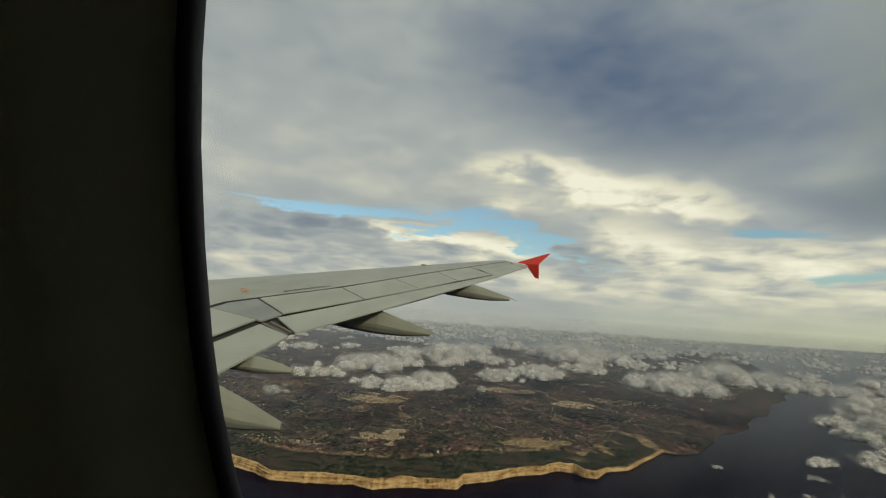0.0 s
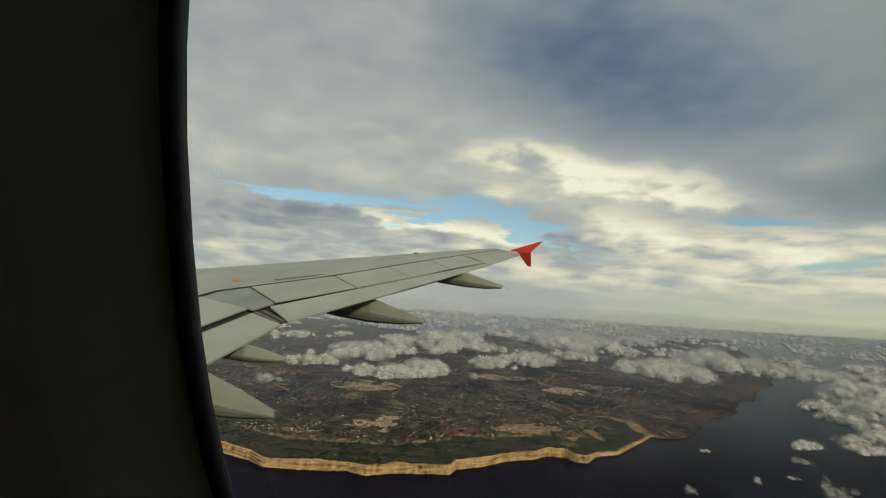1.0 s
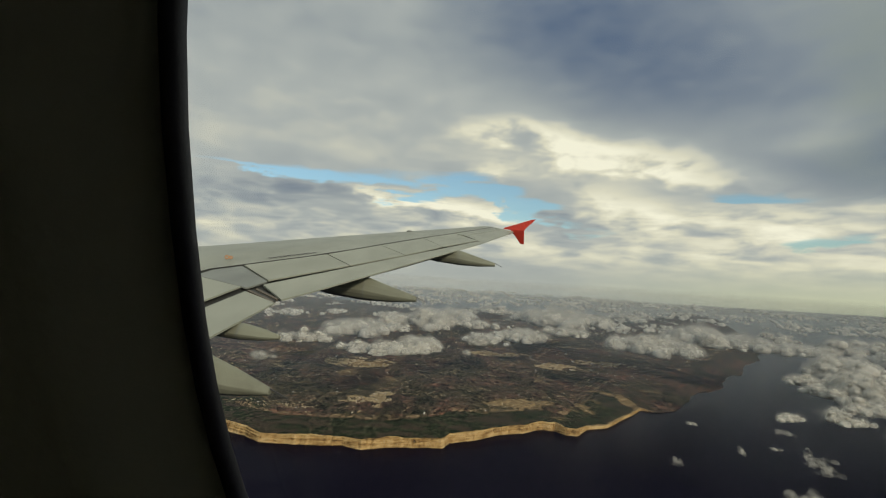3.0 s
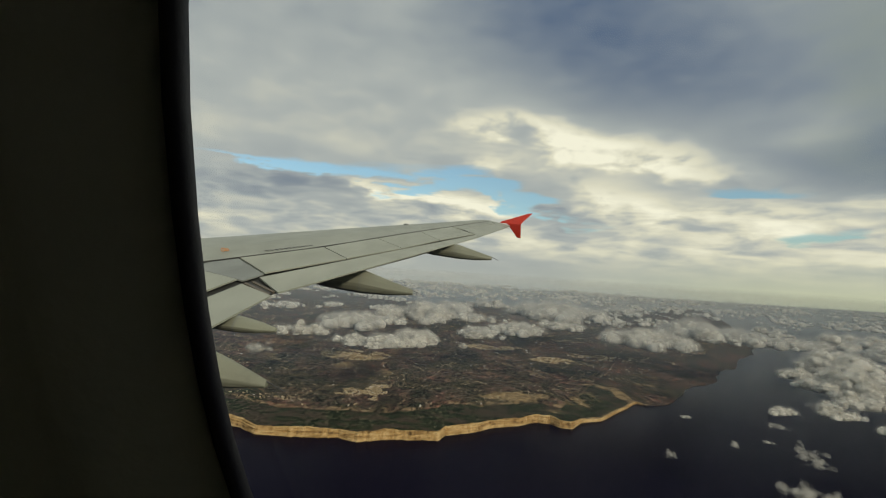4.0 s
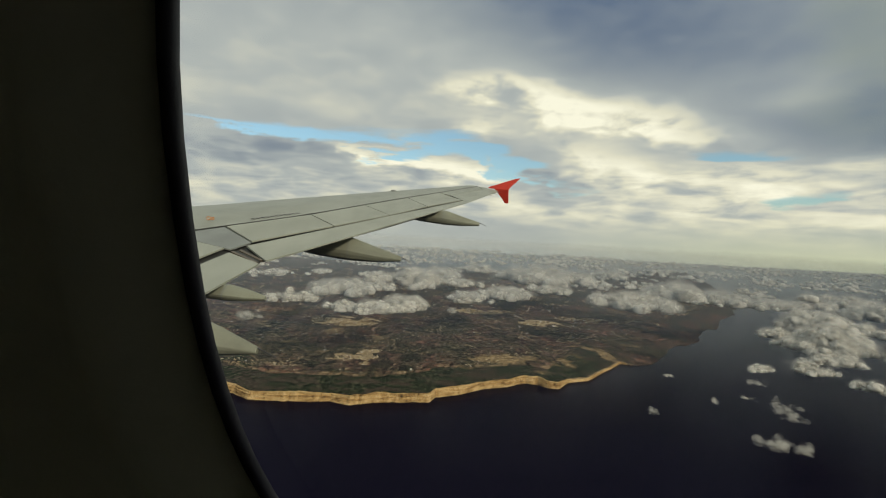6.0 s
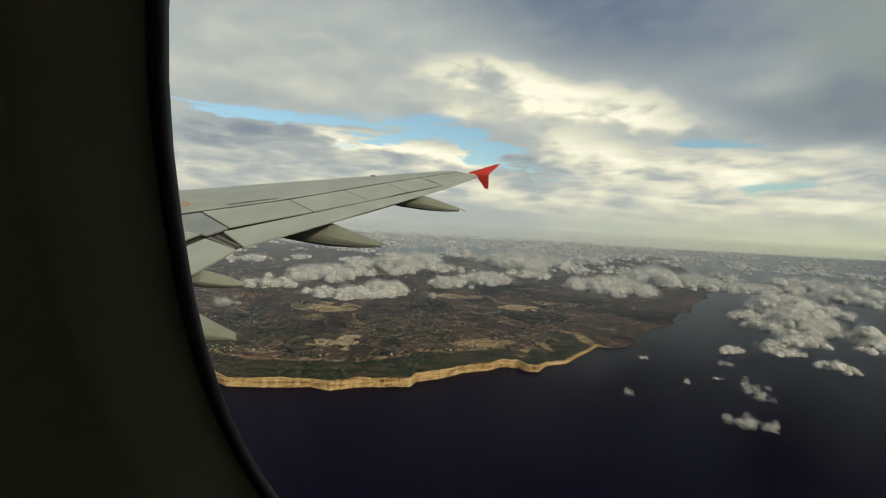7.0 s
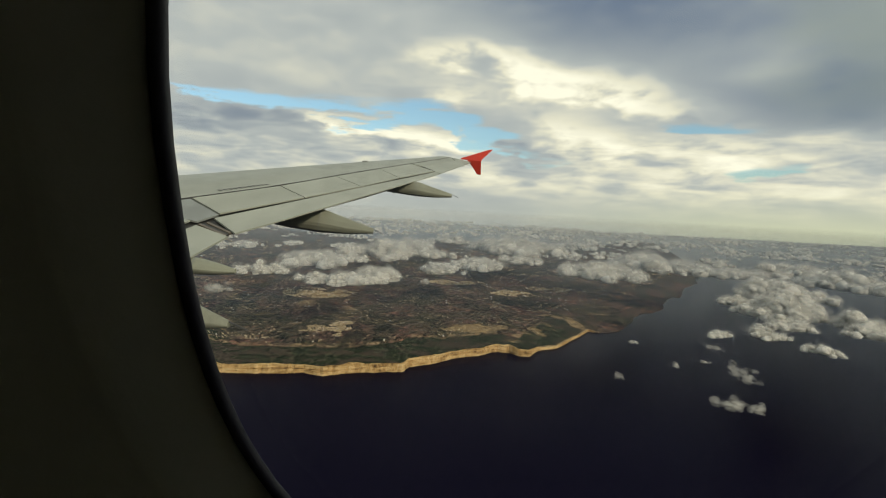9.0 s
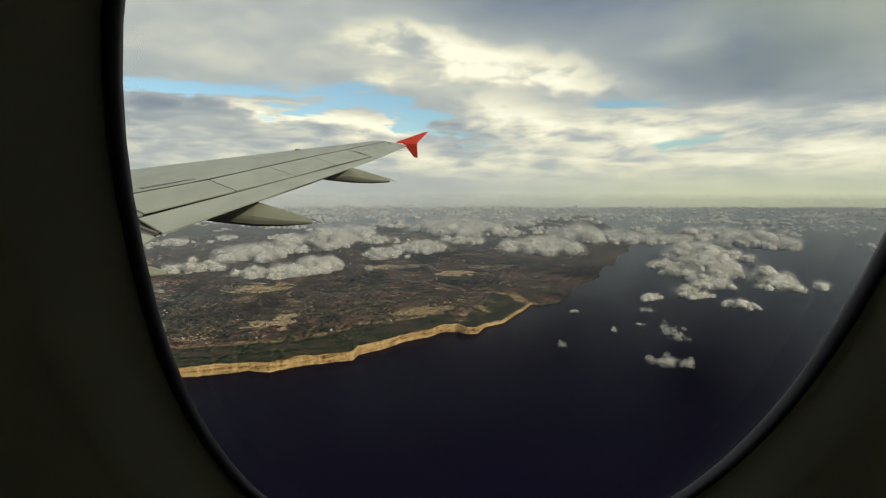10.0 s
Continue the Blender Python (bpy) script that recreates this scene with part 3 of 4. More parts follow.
def wisp(rng, x, y, w, d, h):
    """Thin vapour: veils in a few shreds."""
    out, shreds = [], [(rng.gauss(0, 0.12) * w, rng.gauss(0, 0.12) * d, rng.uniform(0.05, 0.11)) for _ in range(6)]
    for i in range(36):
        lx, ly, s = shreds[i % 6]
        r = w * rng.uniform(0.035, 0.12)
        out.append((x + lx + rng.gauss(0, s) * w, y + ly + rng.gauss(0, s) * d, BASE + h * 0.4 + rng.gauss(0, 0.25) * h, r, rng.uniform(0.55, 0.85), rng.uniform(0, 6.28), rng.randrange(24, 28)))
    return out


# x, y, width, depth, height
LAND_CLOUDS = [(-160, 562, 50, 65, 15), (-275, 878, 64, 84, 7), (-207, 948, 40, 51, 9), (-116, 660, 86, 100, 21), (-96, 518, 43, 50, 13), (-68, 503, 30, 34, 12), (-31, 545, 71, 80, 14), (-77, 728, 51, 67, 14), (-28, 810, 104, 120, 24), (29, 1001, 105, 136, 18), (46, 826, 68, 88, 15), (50, 642, 56, 66, 17), (105, 711, 76, 90, 16), (133, 1190, 84, 109, 23), (249, 1011, 158, 190, 26), (203, 797, 72, 84, 10), (449, 1236, 92, 119, 15), (127, 731, 35, 40, 14), (282, 662, 101, 120, 20), (440, 803, 139, 160, 24)]
SEA_CLOUDS = [(527, 730, 79, 102, 17), (630, 950, 40, 52, 15), (606, 763, 68, 89, 18), (353, 482, 38, 40, 13), (333, 430, 36, 36, 12), (415, 520, 80, 70, 22), (480, 575, 70, 70, 20), (355, 425, 62, 56, 20), (385, 455, 60, 50, 20), (320, 375, 44, 40, 14), (281, 337, 26, 28, 10), (241, 338, 22, 20, 4), (285, 296, 24, 28, 8), (714, 816, 101, 131, 24), (480, 525, 50, 65, 18), (387, 372, 55, 72, 16), (648, 644, 96, 125, 24)]
WISPS = [(-162, 441, 33, 36, 5), (29, 533, 19, 20, 4), (211, 303, 13, 17, 2), (276, 356, 16, 21, 4), (159, 261, 9, 12, 3), (116, 240, 8, 11, 3), (160, 312, 10, 8, 1), (184, 271, 8, 10, 1), (187, 240, 18, 16, 5), (190, 256, 9, 10, 5), (151, 203, 20, 16, 4), (163, 199, 14, 12, 3)]


def clouds():
    rng = random.Random(11)
    for x, y, w, d, h in LAND_CLOUDS + SEA_CLOUDS:
        n = 16 + int(w / 3.2)
        puffy("cumulus_cloud", heap(rng, x, y, w * 1.12, d, h * 1.15, n, 7, 9, 0 if y < 600 else 4, 4 if y < 600 else 8, NEAR_VEILS), "cream white cumulus cloud with a flat grey base")
    for x, y, w, d, h in WISPS:
        puffy("cloud_wisp", wisp(rng, x, y, w * 1.1, d * 0.8, h * 1.4), "thin shred of white cloud over dark water" if x > 100 else "thin shred of white cloud over fields", "stuff")
    field = []
    for i in range(1900):
        r = 820 + 2400 * rng.random() ** 0.80
        a = rng.uniform(-0.95, 0.95)
        x, y = r * math.sin(a), r * math.cos(a)
        cover = noise.noise((x * 0.0030, y * 0.0024, 2)) + 0.6 * noise.noise((x * 0.009, y * 0.007, 6))
        if cover + (0.30 if x < 0.5 * y else 0.20) + min(0.16, (r - 900) / 6000) < rng.uniform(-0.1, 0.5):
            continue
        w = rng.uniform(22, 60) if r < 1500 else rng.uniform(34, 90)
        if r < 1300:
            field += heap(rng, x, y, w, w * 1.3, w * 0.24, 6, 6, 4, 8, 8, FAR_VEILS)
        else:
            field += heap(rng, x, y, w, w * 1.5, w * 0.16, 4, 4, 4, 8, 8)
    puffy("cloud_field", field, "broken field of small cumulus clouds towards the horizon", "stuff")


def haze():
    """Curtains tinted to stand in for haze, one behind another, that veil the distance."""
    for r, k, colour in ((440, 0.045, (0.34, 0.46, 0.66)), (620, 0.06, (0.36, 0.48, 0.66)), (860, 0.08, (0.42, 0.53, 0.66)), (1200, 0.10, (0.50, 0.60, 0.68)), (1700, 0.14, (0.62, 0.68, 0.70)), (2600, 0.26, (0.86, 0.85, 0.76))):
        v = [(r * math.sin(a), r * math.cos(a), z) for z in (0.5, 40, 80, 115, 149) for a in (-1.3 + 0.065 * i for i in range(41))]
        tagged(mesh_object("haze", v, grid_faces(5, 41), make_haze(k, colour), None, True), "see-through sheet tinted to stand in for distant haze", "haze", kind="stuff")


# ---- the wing, in the aircraft's axes ----
TG, TD, Z0 = math.tan(radians(5.464)), math.tan(radians(8.014)), -1.170


def te(y):
    return float(np.interp(y, [1.9, 6.1, 7.66, 9.42, 12.81, 15.87, 16.6], [6.08, 6.03, 6.49, 7.00, 7.85, 8.58, 8.72]))


def hinge(y):
    return float(np.interp(y, [1.9, 6.5, 8.36, 10.65, 13.42, 15.64, 16.6], [4.95, 5.11, 5.74, 6.36, 7.18, 7.83, 8.10]))


def rear(y):
    return float(np.interp(y, [1.9, 6.2, 6.59, 8.01, 9.49, 11.05, 13.02, 16.6], [5.62, 5.66, 5.71, 6.18, 6.66, 7.11, 7.75, 8.6]))


def lead(y):
    return 0.52 * (y - 2.0)


def top(x, y):
    """Height of the wing's upper surface."""
    z = Z0 + TG * (y - 2) + TD * (6.15 + max(y - 6.3, 0) * 0.29 - x)
    u = (hinge(y) - x) / max(hinge(y) - lead(y), 0.1)
    if u > 0:
        q = u
        z -= 0.22 * (hinge(y) - lead(y)) * q ** 1.6 + 0.03 * (1 - math.sqrt(max(0, 1 - min(q, 1) ** 8)))
    return z


def slab(name, corners, mat, parent, thick=0.016, up=0.0, cuts=6, label=""):
    """A panel on the upper surface; corners x, y: front inner, front outer, rear outer, rear inner."""
    a, b, c, d = [Vector(p) for p in corners]
    rows_ = []
    for i in range(cuts + 1):
        p, q = a.lerp(b, i / cuts), d.lerp(c, i / cuts)
        for j in range(4):
            rows_.append(p.lerp(q, j / 3))
    v = [(p.x, p.y, top(p.x, p.y) + up) for p in rows_] + [(p.x, p.y, top(p.x, p.y) + up - thick) for p in rows_]
    n = len(rows_)
    f = grid_faces(cuts + 1, 4)
    f += [tuple(i + n for i in reversed(q)) for q in f]
    rim = [4 * i for i in range(cuts + 1)] + [4 * cuts + 1, 4 * cuts + 2] + [4 * i + 3 for i in range(cuts, -1, -1)] + [2, 1]
    f += [(p, q, q + n, p + n) for p, q in zip(rim, rim[1:] + rim[:1])]
    return mesh_object(name, v, f, mat, parent, False, label)


SECTION = [(0.0, 1.0), (0.30, 0.86), (0.66, 0.45), (1.0, -0.12), (0.97, -0.40), (0.80, -0.78), (0.45, -1.0)]


def fairing(parent, y, stations, wick=True):
    """A canoe under the trailing edge, creased along its sides: stations of x, top, bottom, half width."""
    half = [(c, s) for c, s in SECTION]
    outline = half + [(-c, s) for c, s in reversed(half[1:])]
    xs = np.array(stations)
    along = np.linspace(xs[0, 0], xs[-1, 0], 22)
    rows_ = [[float(np.interp(x, xs[:, 0], xs[:, k])) for k in range(4)] for x in along]
    v = [(x, y + hw * c, (zt + zb) / 2 + (zt - zb) / 2 * s) for x, zt, zb, hw in rows_ for c, s in outline]
    n = len(outline)
    f = grid_faces(len(rows_), n, True) + [tuple(range(n)), tuple(range(len(v) - n, len(v)))]
    ob = mesh_object("flap_fairing", v, f, FAIR, parent, False, "grey canoe-shaped flap track fairing")
    md = ob.modifiers.new("edge", "BEVEL")
    md.width, md.segments, md.limit_method, md.angle_limit = 0.006, 2, "ANGLE", radians(22)
    # the joint between the fixed nose and the part that swings with the flap
    k = next(i for i, r in enumerate(rows_) if r[1] == max(q[1] for q in rows_))
    x, zt, zb, hw = rows_[k]
    v = [(x + dx, y + hw * c * 1.012, (zt + zb) / 2 + (zt - zb) / 2 * s * 1.012) for dx in (-0.006, 0.006) for c, s in outline]
    mesh_object("fairing_joint", v, grid_faces(2, n, True), FIXED, ob, False)
    if wick:
        x, zt, zb, hw = stations[-1]
        rod("discharge_wick", (x - 0.02, y, zt), (x + 0.13, y, zt - 0.06), 0.006, INK, ob)
    return ob


def rod(name, a, b, r, mat, parent):
    a, b = Vector(a), Vector(b)
    bm = bmesh.new()
    bmesh.ops.create_cone(bm, cap_ends=True, segments=8, radius1=r, radius2=r * 0.6, depth=(b - a).length)
    m = Matrix.Translation((a + b) / 2) @ (b - a).to_track_quat("Z", "Y").to_matrix().to_4x4()
    bmesh.ops.transform(bm, matrix=m, verts=bm.verts)
    return part(name, bm, mat, parent)


def wing():
    root = thing("wing", "pale grey airliner wing with red winglet, seen from behind", "aircraft wing", CRAFT)
    ys = [1.95, 3, 4, 5, 6, 6.5, 7.2, 8, 9, 10, 11, 12, 13, 14, 15, 16, 16.6]
    us = [0, 0.004, 0.015, 0.04, 0.08, 0.14, 0.22, 0.32, 0.45, 0.6, 0.8, 1.0]
    loop = []
    for y in ys:
        l, h, r, t = lead(y), hinge(y), rear(y), te(y)
        up = [(l + (h - l) * u, 0.0) for u in us] + [(h + 0.012, -0.045), (r, -0.045), (t - 0.06, -0.035)]
        pts = [(x, y, top(x, y) + dz) for x, dz in up]
        zt = top(t, y)
        chord = t - l
        zl = top(l, y)
        for k in range(1, 9):
            u = 1 - k / 9
            x = l + (t - 0.06 - l) * u
            base = zl + (zt - 0.05 - zl) * u
            pts.append((x, y, base - 0.045 * chord * math.sin(math.pi * min(1, (1 - u) * 1.0)) ** 0.8 * (0.4 + 0.6 * (1 - u))))
        loop += pts
    n = len(loop) // len(ys)
    f = grid_faces(len(ys), n, True) + [tuple(range(n)), tuple(range(len(loop) - n, len(loop)))]
    skin = mesh_object("wing_skin", loop, f, GREY, root, False, "pale grey painted wing skin")
    skin.data.materials.append(DARK)
    for p in skin.data.polygons:
        k = sorted(i % n for i in p.vertices)
        if len(p.vertices) == 4 and k[0] >= len(us) - 1 and k[-1] <= len(us) + 2:
            p.material_index = 1
    # chordwise joints in the forward skin
    for y in (8.6, 10.4, 12.4, 14.3):
        for k in range(7):
            u0, u1 = 0.03 + 0.10 * k, 0.03 + 0.10 * (k + 1)
            p, q = hinge(y) - (hinge(y) - lead(y)) * u0, hinge(y) - (hinge(y) - lead(y)) * u1
            if k == 0:
                strip = []
            strip += [(p, y, top(p, y) + 0.0025), (p, y + 0.008, top(p, y + 0.008) + 0.0025)]
        f = [(2 * i, 2 * i + 1, 2 * i + 3, 2 * i + 2) for i in range(6)]
        mesh_object("skin_joint", strip, f, FIXED, root)
    # outboard spoilers
    fr, re_ = [6.89, 8.30, 9.80, 11.52, 13.25], [6.60, 8.01, 9.49, 11.08, 12.98]
    for i in range(4):
        a, b, c, d = fr[i] + 0.014, fr[i + 1] - 0.014, re_[i + 1] - 0.014, re_[i] + 0.014
        slab("spoiler", [(hinge(a) + 0.03, a), (hinge(b) + 0.03, b), (rear(c) - 0.02, c), (rear(d) - 0.02, d)], PANEL, root)
    # outboard flap, aileron and the fixed tip
    slab("outboard_flap", [(rear(6.45) + 0.030, 6.45), (rear(12.98) + 0.024, 12.98), (te(12.8), 12.8), (te(6.16), 6.16)], PANEL, root, 0.016, -0.004, 14, "grey outboard flap")
    slab("aileron", [(hinge(13.30) + 0.28, 13.30), (hinge(16.0) + 0.30, 16.0), (te(15.87), 15.87), (te(12.84), 12.84)], PANEL, root, 0.016, 0.0, 8, "grey aileron")
    slab("shroud_panel", [(hinge(13.30) + 0.03, 13.30), (hinge(16.5) + 0.03, 16.5), (hinge(16.0) + 0.285, 16.0), (hinge(13.30) + 0.265, 13.30)], GREY, root, 0.03, 0.0, 8)
    slab("tip_panel", [(hinge(16.02) + 0.31, 16.02), (hinge(16.58) + 0.05, 16.58), (te(16.6), 16.6), (te(15.9), 15.9)], PANEL, root, 0.03, 0.0, 3)
    # inboard of the kink
    slab("fixed_panel", [(hinge(6.225) + 0.035, 6.225), (hinge(6.5) + 0.035, 6.5), (5.68, 6.42), (5.655, 6.24)], FIXED, root, 0.016, -0.004, 3, "darker grey fixed wing panel")
    slab("fixed_panel", [(hinge(6.5) + 0.035, 6.5), (hinge(6.87) + 0.035, 6.87), (rear(6.58) - 0.005, 6.58), (5.68, 6.42)], FIXED, root, 0.016, -0.004, 3, "darker grey fixed wing panel")
    slab("inboard_spoiler", [(hinge(3.2) + 0.04, 3.2), (hinge(6.2) + 0.04, 6.2), (5.605, 6.215), (5.60, 3.2)], PANEL, root, 0.016, 0.0, 6, "grey inboard spoiler")
    slab("inboard_flap", [(5.685, 2.2), (5.70, 6.13), (6.04, 6.02), (6.08, 2.2)], PANEL, root, 0.016, -0.004, 10, "grey inboard flap")
    for k in range(3):
        y = 6.19 + 0.05 * k
        slab("flap_seal", [(5.69 + 0.015 * k, y), (5.69 + 0.015 * k, y + 0.042), (6.0, y - 0.10), (6.0, y - 0.142)], (BRONZE, DARK, BRONZE)[k], root, 0.02, -0.012 - 0.006 * (k % 2), 2)
    # fairings
    fairing(root, 11.1, [(6.3, -0.40, -0.44, 0.03), (6.6, -0.34, -0.49, 0.09), (7.0, -0.30, -0.535, 0.12), (7.45, -0.280, -0.560, 0.13), (7.8, -0.372, -0.555, 0.10), (8.13, -0.455, -0.522, 0.035)])
    fairing(root, 7.95, [(5.3, -0.80, -0.84, 0.03), (5.6, -0.70, -0.87, 0.09), (6.0, -0.66, -0.92, 0.13), (6.40, -0.640, -0.948, 0.14), (6.75, -0.742, -0.940, 0.10), (7.09, -0.838, -0.905, 0.035)])
    fairing(root, 5.4, [(5.3, -0.93, -0.95, 0.03), (5.7, -0.885, -0.965, 0.08), (6.08, -0.848, -0.975, 0.10), (6.25, -0.880, -0.966, 0.07), (6.375, -0.912, -0.948, 0.02)], False)
    fairing(root, 4.8, [(5.2, -1.00, -1.06, 0.04), (5.6, -0.95, -1.13, 0.10), (6.05, -0.905, -1.195, 0.13), (6.35, -1.015, -1.19, 0.09), (6.59, -1.118, -1.168, 0.03)])
    # winglet fence
    winglet = thing("winglet", "", "")
    winglet.parent = root
    winglet["label"] = "red wingtip fence"

    def blade(name, outline, cant, label):
        v = [(x, 16.60 + cant * abs(z - 0.34) + d, z) for d in ((0.0, 0.04) if cant > 0.5 else (0.006, 0.034)) for x, z in outline]
        n = len(outline)
        f = [tuple(range(n)), tuple(range(2 * n - 1, n - 1, -1))] + [(i, (i + 1) % n, (i + 1) % n + n, i + n) for i in range(n)]
        ob = mesh_object(name, v, f, RED, winglet, False, label)
        md = ob.modifiers.new("edge", "BEVEL")
        md.width, md.segments = 0.012, 2

    blade("upper_blade", [(8.40, 0.335), (8.45, 0.385), (8.62, 0.45), (9.24, 0.70), (9.39, 0.735), (9.10, 0.43), (9.03, 0.335)], 0.75, "bright red swept upper blade")
    blade("lower_blade", [(8.60, 0.350), (9.035, 0.350), (9.075, -0.07), (8.96, -0.065), (8.84, 0.09), (8.72, 0.22)], 0.15, "red lower blade")
    # a small sensor hump on the forward skin
    bm = bmesh.new()
    bmesh.ops.create_uvsphere(bm, u_segments=12, v_segments=8, radius=1.0)
    bmesh.ops.scale(bm, vec=(0.07, 0.02, 0.025), verts=bm.verts)
    x = hinge(12.6) - 0.75
    bmesh.ops.translate(bm, vec=(x, 12.6, top(x, 12.6) + 0.01), verts=bm.verts)
    part("skin_hump", bm, FIXED, root, "", True)
    for x, y in ((8.40, 15.2), (8.56, 15.8), (8.68, 16.4)):
        rod("discharge_wick", (x - 0.03, y, top(te(y), y) - 0.01), (te(y) + 0.10, y, top(te(y), y) - 0.03), 0.006, INK, root)
    # stencilled walkway warning: too small to read, so plain bars
    for k in range(11):
        y = 7.42 + 0.078 * k
        x = hinge(y) - 0.07
        w = 0.022 if k % 4 == 1 else 0.034
        slab("stencil_bar", [(x - 0.045, y), (x - 0.045, y + w), (x, y + w), (x, y)], INK, root, 0.004, 0.003, 1)
    # orange rope eye
    bm = bmesh.new()
    for dx, big in ((-0.021, 0.023), (0.021, 0.018)):
        outer = bmesh.ops.create_circle(bm, segments=16, radius=big)["verts"]
        inner = bmesh.ops.create_circle(bm, segments=16, radius=big - 0.008)["verts"]
        for q in outer + inner:
            q.co.x += dx
        for i in range(16):
            j = (i + 1) % 16
            bm.faces.new((outer[i], outer[j], inner[j], inner[i]))
    ob = part("rope_eye", bm, ORANGE, root, "orange rope eye on the wing")
    ob.matrix_local = Matrix.Translation((5.03, 7.02, top(5.03, 7.02) + 0.022)) @ pose(0, 0, 0, 60, 0, 28)
    md = ob.modifiers.new("thick", "SOLIDIFY")
    md.thickness = 0.006


# ---- the cabin: window, side wall, floor, ceiling, walls behind ----
WX, WZ, WY, WA, WB, WN = EYE0.x + 0.0717, -0.0104, EYE0.y + 0.1281, 0.1473, 0.1841, 2.3132
K1, K2 = 0.0076, -0.2941


def ring(grow, depth, n=72):
    out = []
    for k in range(n):
        a = 2 * math.pi * k / n
        c, s = math.cos(a), math.sin(a)
        x = (WA + grow) * math.copysign(abs(c) ** (2 / WN), c)
        z = (WB + grow) * math.copysign(abs(s) ** (2 / WN), s)
        out.append((WX + x, WY + K1 * x + K2 * z + depth, WZ + z))
    return out


def rings(name, specs, mat, parent, smooth=True, label="", cap=False):
    v = [p for g, d in specs for p in ring(g, d)]
    f = grid_faces(len(specs), 72, True)
    if cap:
        f += [tuple(range(72)), tuple(range(len(v) - 72, len(v)))]
    return mesh_object(name, v, f, mat, parent, smooth, label)


HULL_Z = -0.61
HULL_R = math.hypot(WY, WZ - HULL_Z)


def wall_rings(grow, depth, size, cuts=6):
    """Rings from the window's edge out to a square piece of the curved wall."""
    first, out = ring(grow, depth), []
    for i in range(1, cuts + 1):
        u = i / cuts
        for k, (px, py, pz) in enumerate(first):
            a = 2 * math.pi * k / 72
            c, s = math.cos(a), math.sin(a)
            m = size / max(abs(c), abs(s))
            x, z = px + (WX + c * m - px) * u, pz + (WZ + s * m - pz) * u
            hull = math.sqrt((HULL_R + depth) ** 2 - (z - HULL_Z) ** 2)
            flat = WY + K1 * (x - WX) + K2 * (z - WZ) + depth
            t = min(1, u * 1.5)
            out.append((x, flat + (hull - flat) * t, z))
    return out


def shell(name, radius, x_cuts, angles, holes, mat, parent):
    """A curved skin about the hull's axis; holes: cells (column, row) left open."""
    v = [(x, radius * math.cos(radians(a)), HULL_Z + radius * math.sin(radians(a))) for x in x_cuts for a in angles]
    n = len(angles)
    f = [(i * n + j, i * n + j + 1, (i + 1) * n + j + 1, (i + 1) * n + j) for i in range(len(x_cuts) - 1) for j in range(n - 1) if (i, j) not in holes]
    return mesh_object(name, v, f, mat, parent, True)


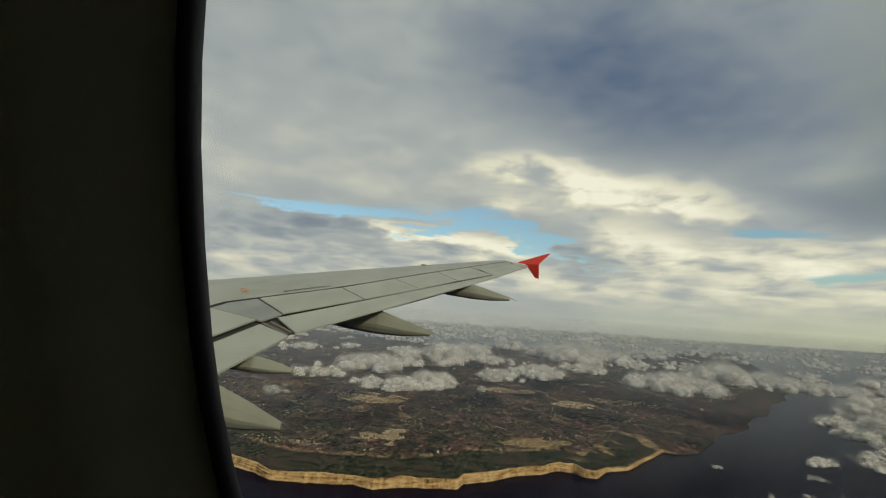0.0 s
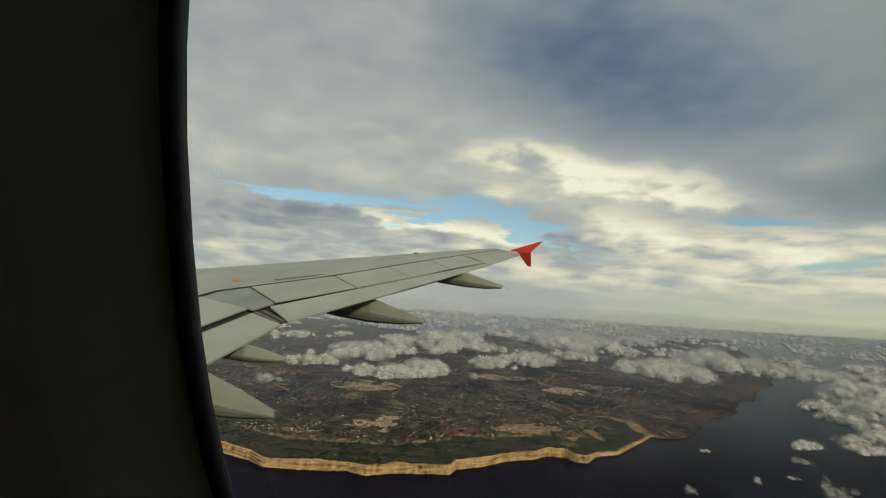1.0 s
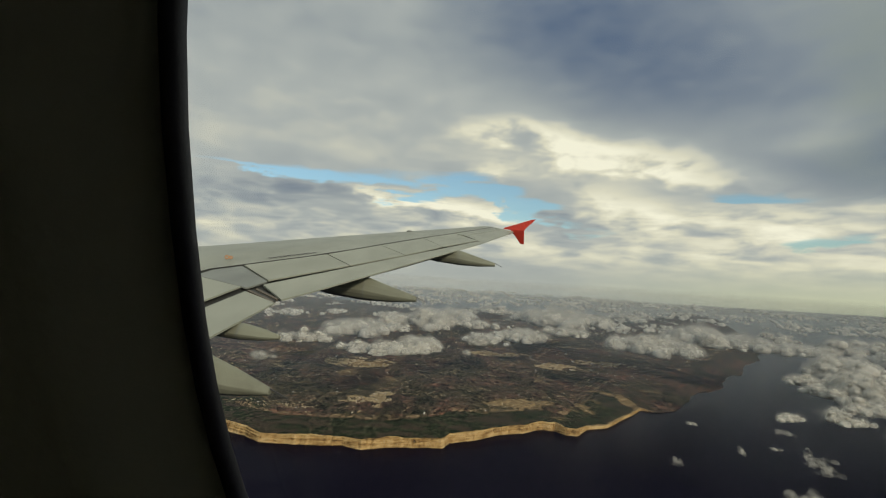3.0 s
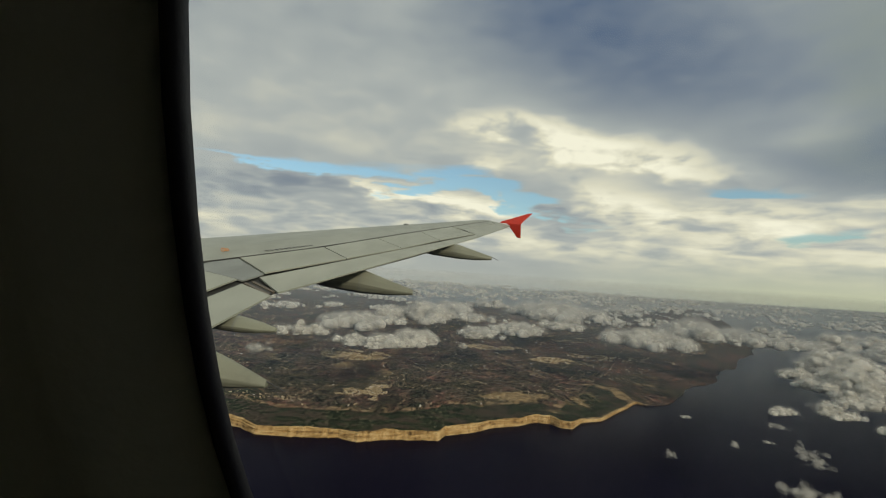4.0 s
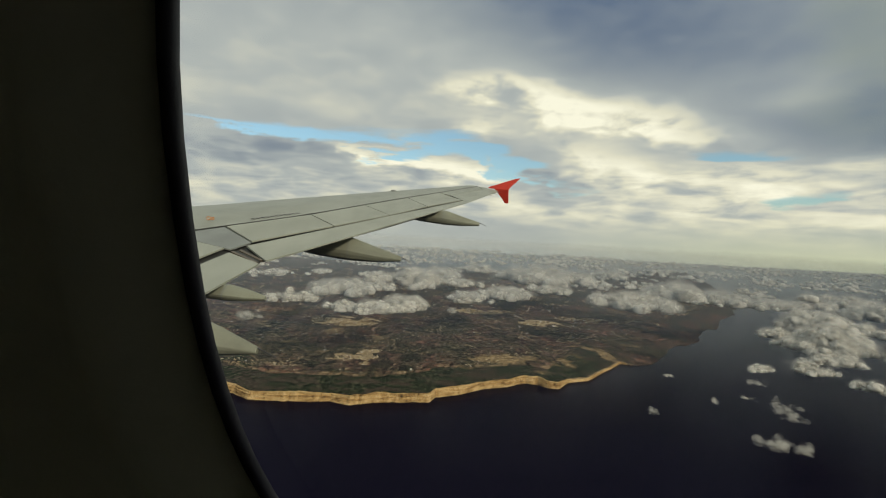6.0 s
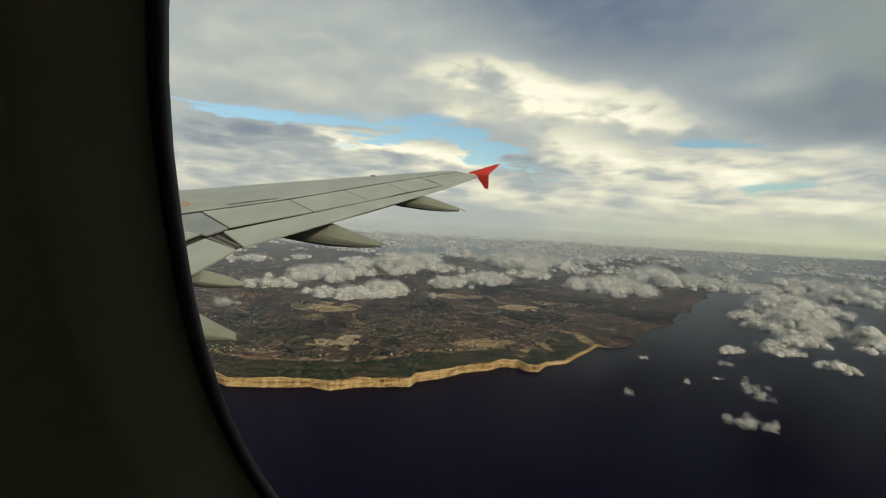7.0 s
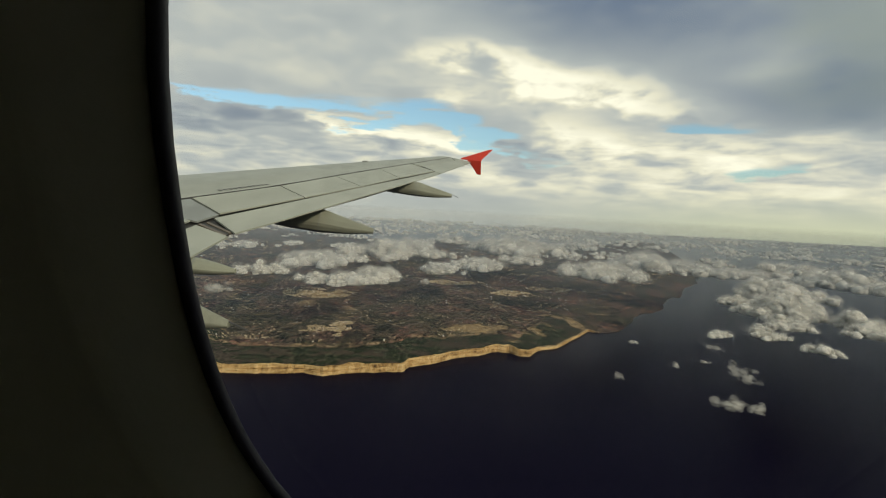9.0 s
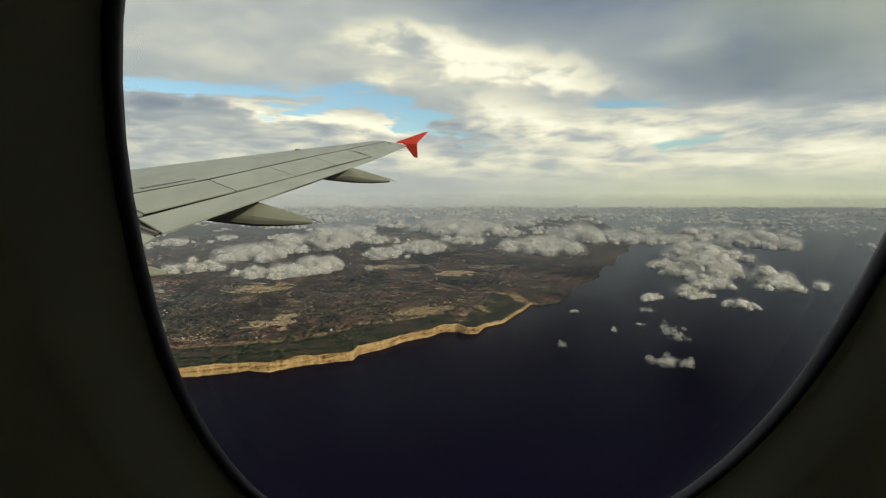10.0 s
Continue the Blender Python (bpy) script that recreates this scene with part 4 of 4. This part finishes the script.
def cabin():
    wall = thing("wall_starboard", "dim olive grey cabin side wall with a moulded window surround", "cabin wall", CRAFT, kind="structure")
    specs = [(0.0046, 0.004), (0.0050, -0.0016), (0.0090, -0.0034), (0.020, -0.0072), (0.028, -0.0100), (0.0335, -0.0116), (0.036, -0.0118), (0.0385, -0.0106), (0.048, -0.0080), (0.06, -0.007), (0.12, -0.006)]
    v = [p for g, d in specs for p in ring(g, d)] + wall_rings(0.12, -0.006, 0.9)
    mesh_object("window_surround", v, grid_faces(len(specs) + 6, 72, True), LINER, wall, True, "moulded plastic window surround")
    v = ring(0.055, 0.020) + wall_rings(0.055, 0.020, 0.9)
    mesh_object("outer_skin", v, grid_faces(7, 72, True), SKIN, wall, False)
    rings("wall_edge", [(0.055, 0.020), (0.010, 0.0075), (0.0046, 0.004)], RUBBER, wall)
    win = thing("window_1", "rounded aircraft cabin window with black rubber seal", "window", CRAFT, kind="structure")
    rings("window_seal", [(0.010, 0.0072), (0.003, 0.006), (0.0, 0.002), (0.0, -0.001), (0.0011, -0.0026), (0.0028, -0.0029), (0.0040, -0.0014), (0.0044, 0.001), (0.0044, 0.0045)], RUBBER, win, True, "black rubber window seal")
    pane = rings("pane", [(0.006, 0.0085), (0.006, 0.0105)], PANE, win, False, "clear acrylic pane", True)
    pane.visible_shadow = False

    x0, x1 = WX - 0.9, WX + 0.9
    # curved lining over the ceiling and down the far side, with that side's row of windows
    cuts = [x0, x0 + 0.22, x0 + 0.46, x0 + 0.76, x0 + 1.0, x0 + 1.30, x0 + 1.54, x1]
    angles = [50.3, 60, 70, 80, 90, 100, 110, 120, 130, 140, 150, 156.5, 167, 175, 183, 192]
    holes = {(i, 11) for i in (1, 3, 5)}
    lining = shell("ceiling", HULL_R - 0.04, cuts, angles, holes, LINER, None)
    lining.matrix_world = CRAFT
    tagged(lining, "dim curved cabin ceiling and far side wall with windows", "ceiling", kind="structure")
    hull = thing("fuselage", "white painted aircraft fuselage section", "fuselage", CRAFT, kind="structure")
    far = angles + [200 + 10 * i for i in range(15)] + [350.9]
    shell("hull_skin", HULL_R + 0.02, cuts, far, holes, SKIN, hull)
    whole = [10 * i for i in range(37)]
    shell("hull_skin", HULL_R + 0.02, [-2.5, 0, 2.5, 5, x0], whole, (), SKIN, hull)
    shell("hull_skin", HULL_R + 0.02, [x1, 10, 12, 14], whole, (), SKIN, hull)

    def solid(name, verts, faces, label, category):
        ob = mesh_object(name, verts, faces, LINER)
        ob.matrix_world = CRAFT
        return tagged(ob, label, category, kind="structure")

    r = HULL_R - 0.03
    half = math.sqrt(r * r - (-0.9 - HULL_Z) ** 2)
    v = [(x, y, z) for x in (x0, x1) for y, z in ((-half, -0.98), (half, -0.98), (half, -0.9), (-half, -0.9))]
    solid("floor", v, [(0, 1, 2, 3), (4, 5, 6, 7), (0, 1, 5, 4), (1, 2, 6, 5), (2, 3, 7, 6), (3, 0, 4, 7)], "dim cabin floor", "floor")
    for name, x, label in (("wall_fore", x0, "dim forward cabin bulkhead"), ("wall_aft", x1, "dim rear cabin bulkhead")):
        v = [(x + d, (HULL_R + 0.015) * math.cos(radians(a)), HULL_Z + (HULL_R + 0.015) * math.sin(radians(a))) for d in (-0.02, 0.02) for a in range(0, 360, 10)]
        solid(name, v, [tuple(range(36)), tuple(range(36, 72))] + [(i, (i + 1) % 36, (i + 1) % 36 + 36, i + 36) for i in range(36)], label, "wall")


sea()
island()
wing()
cabin()
clouds()
haze()
settlements()
